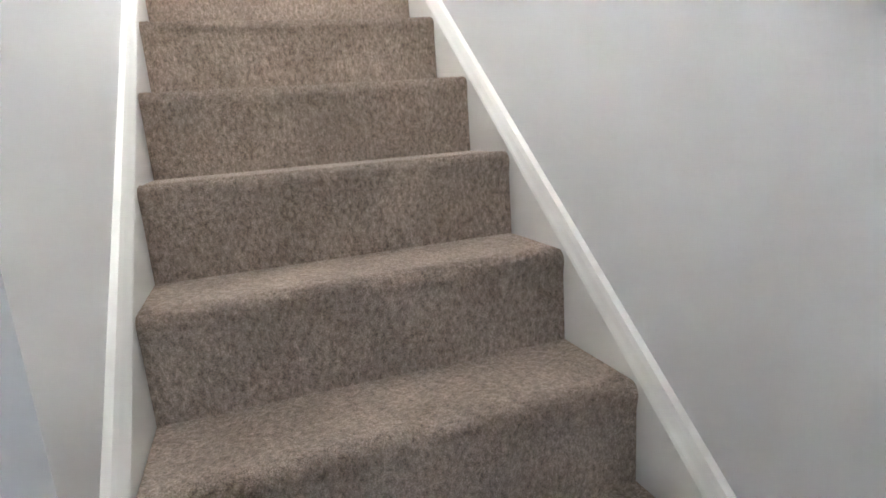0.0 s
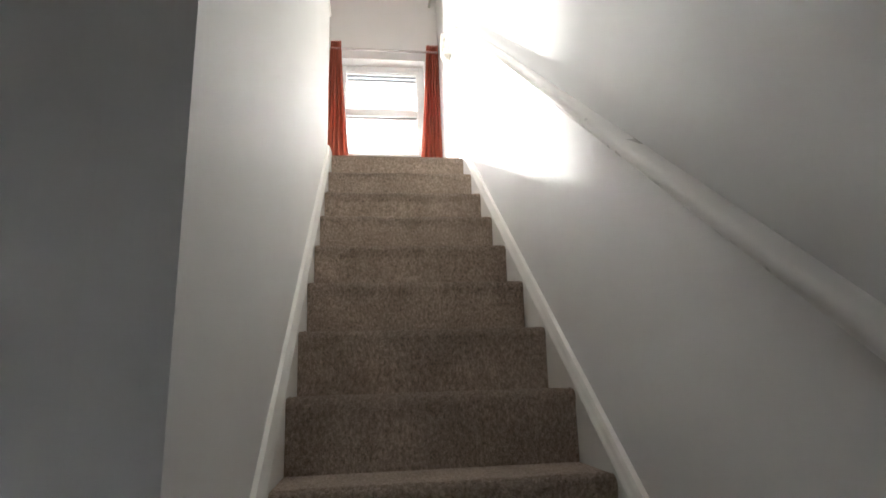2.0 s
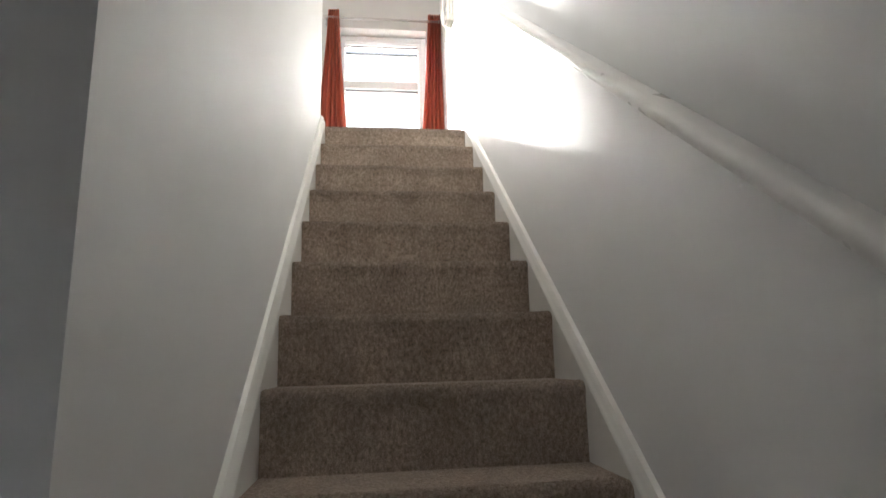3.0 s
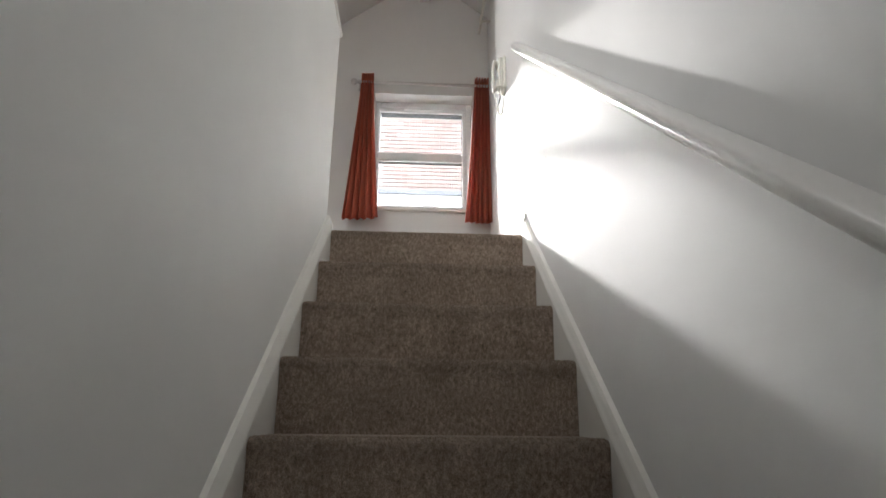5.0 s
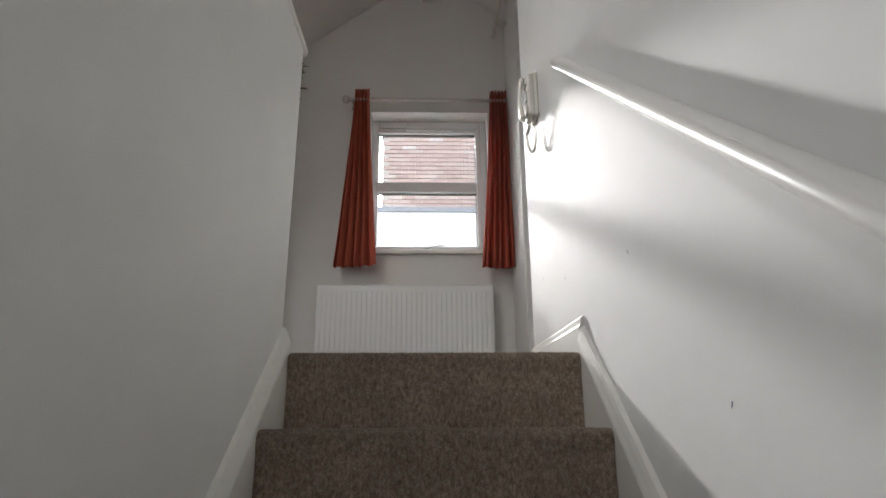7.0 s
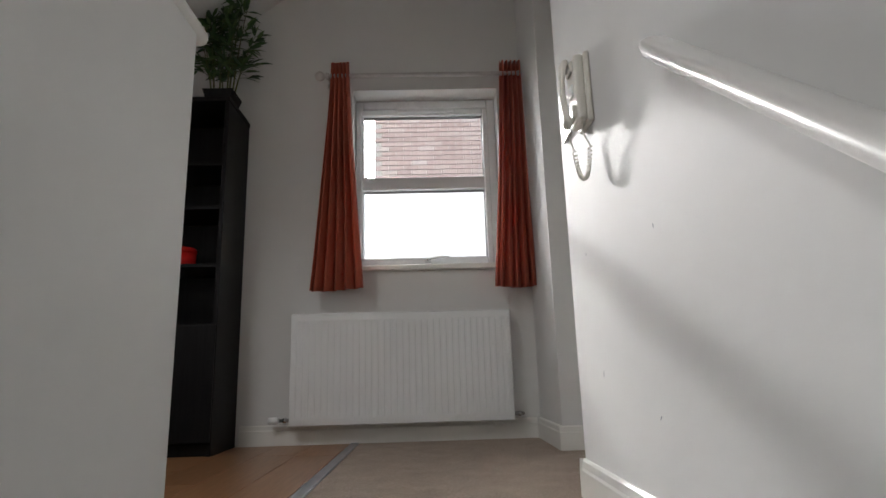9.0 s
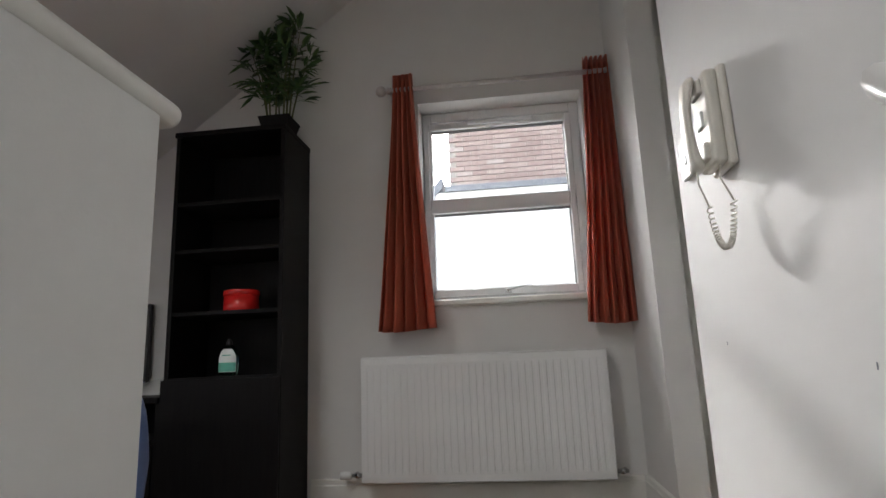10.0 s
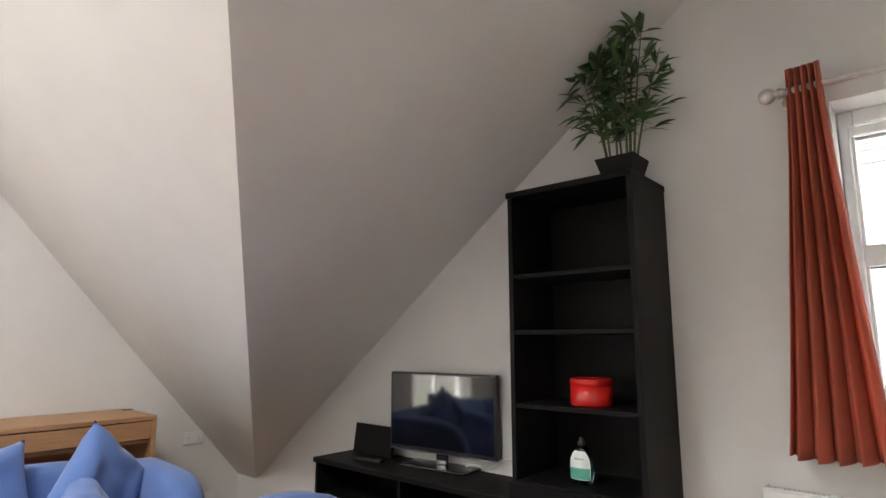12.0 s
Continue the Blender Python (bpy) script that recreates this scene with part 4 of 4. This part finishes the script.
# ---- entry phone ----
def entry_phone():
    y, z = 0.49, 1.072
    root = tagged(empty("entry_phone", (XR, y, z)), "cream wall-mounted entry phone handset with a coiled cord", "entry phone")
    parts = []
    bm = bmesh.new()
    add_box(bm, XR - 0.016, XR - 0.0005, y - 0.045, y + 0.055, z - 0.098, z + 0.098, 0.006)
    add_box(bm, XR - 0.040, XR - 0.014, y - 0.038, y + 0.048, z - 0.092, z + 0.094, 0.009, 3)
    add_box(bm, XR - 0.048, XR - 0.038, y - 0.020, y + 0.030, z + 0.052, z + 0.082, 0.004)
    add_box(bm, XR - 0.050, XR - 0.038, y - 0.022, y + 0.032, z - 0.080, z - 0.045, 0.004)
    parts.append(finish(bm, "base", CREAM))
    parts.append(box("button", LABEL, XR - 0.045, XR - 0.039, y - 0.010, y + 0.020, z - 0.012, z + 0.020, 0.002))
    bm = bmesh.new()
    rings = []
    for i in range(25):
        s = i / 24
        zz = z + 0.088 - 0.184 * s
        arch = math.sin(math.pi * s) ** 0.7 if 0 < s < 1 else 0
        thick = 0.024 - 0.010 * arch
        xc = XR - 0.056 - 0.012 * arch
        half = 0.025 - 0.006 * arch
        if i in (0, 24):
            thick, half = thick * 0.6, half * 0.75
        rings.append([bm.verts.new((xc + thick / 2 * (abs(math.cos(a)) ** 0.6) * (1 if math.cos(a) > 0 else -1), y + 0.004 + half * (abs(math.sin(a)) ** 0.6) * (1 if math.sin(a) > 0 else -1), zz)) for a in [2 * math.pi * j / 16 + 0.01 for j in range(16)]])
    for a, b in zip(rings, rings[1:]):
        for j in range(16):
            bm.faces.new((a[j], a[(j + 1) % 16], b[(j + 1) % 16], b[j]))
    bm.faces.new(rings[0])
    bm.faces.new(rings[-1])
    parts.append(finish(bm, "handset", CREAM, True))
    bm = bmesh.new()
    pts = []
    a0, a1 = Vector((XR - 0.046, y + 0.004, z - 0.165)), Vector((XR - 0.013, y - 0.026, z - 0.162))
    n = 420
    for i in range(n + 1):
        s = i / n
        base = a0.lerp(a1, s) + Vector((-0.001, 0, -0.080 * (1 - abs(2 * s - 1) ** 2.6)))
        ang = 2 * math.pi * 34 * s
        tang = Vector((0, -0.4 * (1 if True else 0), (2 * s - 1) * 1.0)).normalized()
        u = Vector((1, 0, 0))
        w = tang.cross(u)
        pts.append(base + 0.0048 * (math.cos(ang) * u + math.sin(ang) * w))
    tube_into(bm, pts, 0.0017, 5)
    tube_into(bm, [(XR - 0.060, y + 0.004, z - 0.094), (XR - 0.060, y + 0.004, z - 0.12), a0], 0.0018, 6)
    tube_into(bm, [(XR - 0.026, y - 0.020, z - 0.090), (XR - 0.027, y - 0.014, z - 0.115), a1], 0.0018, 6)
    parts.append(finish(bm, "cord", CREAM, True))
    adopt(root, *parts)


entry_phone()

# ---- small dents in the plaster beside the handrail ----
for y, z, h, turn in ((0.56, 0.34, 0.014, 12), (0.63, 0.66, 0.008, -20), (0.22, 0.26, 0.010, 50), (0.16, 0.62, 0.009, 5), (-0.35, 0.18, 0.012, -30), (-0.7, -0.15, 0.010, 25)):
    bm = bmesh.new()
    add_box(bm, -0.0006, 0.0004, -0.0014, 0.0014, -h / 2, h / 2, 0.0003, 1, Matrix.Translation((XR, y, z)) @ Matrix.Rotation(radians(turn), 4, "X"))
    structure(finish(bm, "trim_scuff", LEAD), "small grey scuff on the white stair wall", "scuff")

# ---- door in the recess ----
def recess_door():
    root = structure(empty("door_1", (1.1, 1.9, 0)), "white painted door in its frame beyond the stair wall", "door")
    adopt(root, boxes("frame", TRIM, [(0.678, 0.735, 1.83, 1.918, 0, 2.04), (1.56, 1.63, 1.83, 1.918, 0, 2.04), (0.735, 1.56, 1.83, 1.918, 1.98, 2.04)], 0.004))
    adopt(root, box("leaf", TRIM, 0.745, 1.555, 1.872, 1.912, 0.008, 1.972, 0.002))
    adopt(root, boxes("hinge", CHROME, [(0.737, 0.747, 1.862, 1.872, 1.72, 1.82), (0.737, 0.747, 1.862, 1.872, 0.2, 0.3)], 0.002))


recess_door()

# unseen door added at the hall's end; its pane admits sky light
def added_front_door():
    root = structure(empty("door_2_added", (-0.6, -4.75, LOW)), "white entrance door with a small pane, added unseen to light the lower hall", "door")
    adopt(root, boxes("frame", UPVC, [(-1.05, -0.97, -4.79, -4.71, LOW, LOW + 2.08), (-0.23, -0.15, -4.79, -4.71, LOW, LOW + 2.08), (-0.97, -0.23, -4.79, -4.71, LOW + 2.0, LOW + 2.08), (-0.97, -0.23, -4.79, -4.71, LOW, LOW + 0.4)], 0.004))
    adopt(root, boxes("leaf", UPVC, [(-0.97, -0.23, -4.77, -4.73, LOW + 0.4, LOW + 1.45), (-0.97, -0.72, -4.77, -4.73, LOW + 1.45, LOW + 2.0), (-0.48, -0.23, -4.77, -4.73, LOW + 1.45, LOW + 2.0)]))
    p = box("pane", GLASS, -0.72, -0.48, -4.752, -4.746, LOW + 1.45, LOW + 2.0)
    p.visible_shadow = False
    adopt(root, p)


added_front_door()

# ---- high fittings on the gable ----
lampbox = tagged(empty("batten_light", (-0.04, 2.0, 3.0)), "white batten light fitting under the ridge, unlit", "light fitting")
adopt(lampbox, box("housing", TRIM, -0.085, 0.015, 1.1, YW - 0.001, 3.03, 3.09, 0.006), lathe("tube", UPVC, [(0.013, -1.0), (0.013, 0.05)], (-0.035, 2.15, 3.005), "y"),
      box("holder", UPVC, -0.055, -0.015, 2.20, 2.215, 2.985, 3.031, 0.004), box("holder", UPVC, -0.055, -0.015, 1.12, 1.135, 2.985, 3.031, 0.004),
      box("bracket", TRIM, -0.045, -0.025, 1.3, 1.33, 3.088, 3.32), box("bracket", TRIM, -0.045, -0.025, 2.0, 2.03, 3.088, 3.32))
pipe = tagged(empty("opener_rod", (0.5, 2.2, 2.72)), "white painted pipe with an elbow bracket high on the pier", "pipe")
adopt(pipe, tube("rod", CREAM, [(0.47, 2.22, 2.66), (0.475, 2.12, 2.69), (0.48, 1.95, 2.74), (0.49, 1.2, 2.79)], 0.013, steps=12),
      tube("bracket", CREAM, [(0.476, 2.10, 2.70), (0.52, 2.10, 2.70), (0.562, 2.10, 2.70)], 0.010, steps=10))

# ---- outside ----
structure(boxes("ground", ASPHALT, [(-900, 900, -900, 900, -3.3, -3.1)]), "grey asphalt yard behind the house", "ground")
structure(boxes("lawn", GRASS, [(-60, -8, -40, 40, -3.096, -3.05)]), "rough green lawn beside the house", "lawn")
nb = tagged(empty("house", (2.5, 8.2, -3.1)), "neighbouring red brick house over a white rendered wall", "house")
BX0, BX1, BY, BZ0, BZ1 = -0.80, 4.6, 7.15, 3.08, 4.55
adopt(nb, boxes("wall", MORTAR, [(BX0 + 0.01, BX1, BY + 0.012, BY + 3.0, BZ0, BZ1)]))
adopt(nb, boxes("rendered_wall", RENDER, [(-3.2, BX1 + 0.4, BY - 0.02, BY + 3.4, -3.1, BZ0 - 0.06)]))
adopt(nb, boxes("flashing", LEAD, [(BX0 - 0.06, BX1, BY - 0.05, BY + 0.01, BZ0 - 0.06, BZ0 + 0.03)], 0.006))
adopt(nb, boxes("coping", SLATE, [(BX0 - 0.05, BX1 + 0.05, BY - 0.05, BY + 3.05, BZ1, BZ1 + 0.06)], 0.01))
adopt(nb, prism("lean_to", LEAD, [(BX0 - 0.10, BZ0 + 0.0), (BX0 - 0.10, BZ0 + 0.16), (-1.30, BZ0 - 0.22), (-1.30, BZ0 - 0.40)], BY - 0.05, BY + 2.5, "y"))
rnd = random.Random(4)
bl, bh, bt = 0.215, 0.065, 0.010
bm = bmesh.new()
add_box(bm, -bl / 2, bl / 2, -0.012, 0.010, -bh / 2, bh / 2, 0.003, 1)
brick_mesh = bpy.data.meshes.new("brick")
bm.to_mesh(brick_mesh)
bm.free()
brick_mesh.materials.append(BRICK)
rows_n = int((BZ1 - BZ0) / (bh + bt))
for r in range(rows_n):
    off = 0 if r % 2 else (bl + bt) / 2
    x = BX0 + bl / 2 + off
    while x < BX1:
        if x < 2.6:
            o = new("brick", brick_mesh)
            o.location = (x, BY + rnd.uniform(0, 0.004), BZ0 + 0.05 + r * (bh + bt))
            adopt(nb, o)
        x += bl + bt

# ---- laminate planks ----
pl_mesh = {}
rnd = random.Random(9)


def plank(x, y0, length):
    key = round(length, 3)
    if key not in pl_mesh:
        bm = bmesh.new()
        add_box(bm, -0.0945, 0.0945, 0, length - 0.0015, -0.010, 0.0, 0.0012, 1)
        me = bpy.data.meshes.new("plank")
        bm.to_mesh(me)
        bm.free()
        me.materials.append(LAMINATE)
        pl_mesh[key] = me
    o = new("plank", pl_mesh[key])
    o.location = (x, y0, 0.0)
    o.parent = floor


x = XL - 0.135
i = 0
while x - 0.095 > XD:
    y = 0.04 if x > -0.63 else -2.69
    first = (0.62, 1.0, 0.33)[i % 3]
    while y < YW - 0.02:
        length = min(first if first else 1.2, YW - 0.004 - y)
        plank(x, y, length)
        y += length
        first = 0
    x -= 0.1905
    i += 1
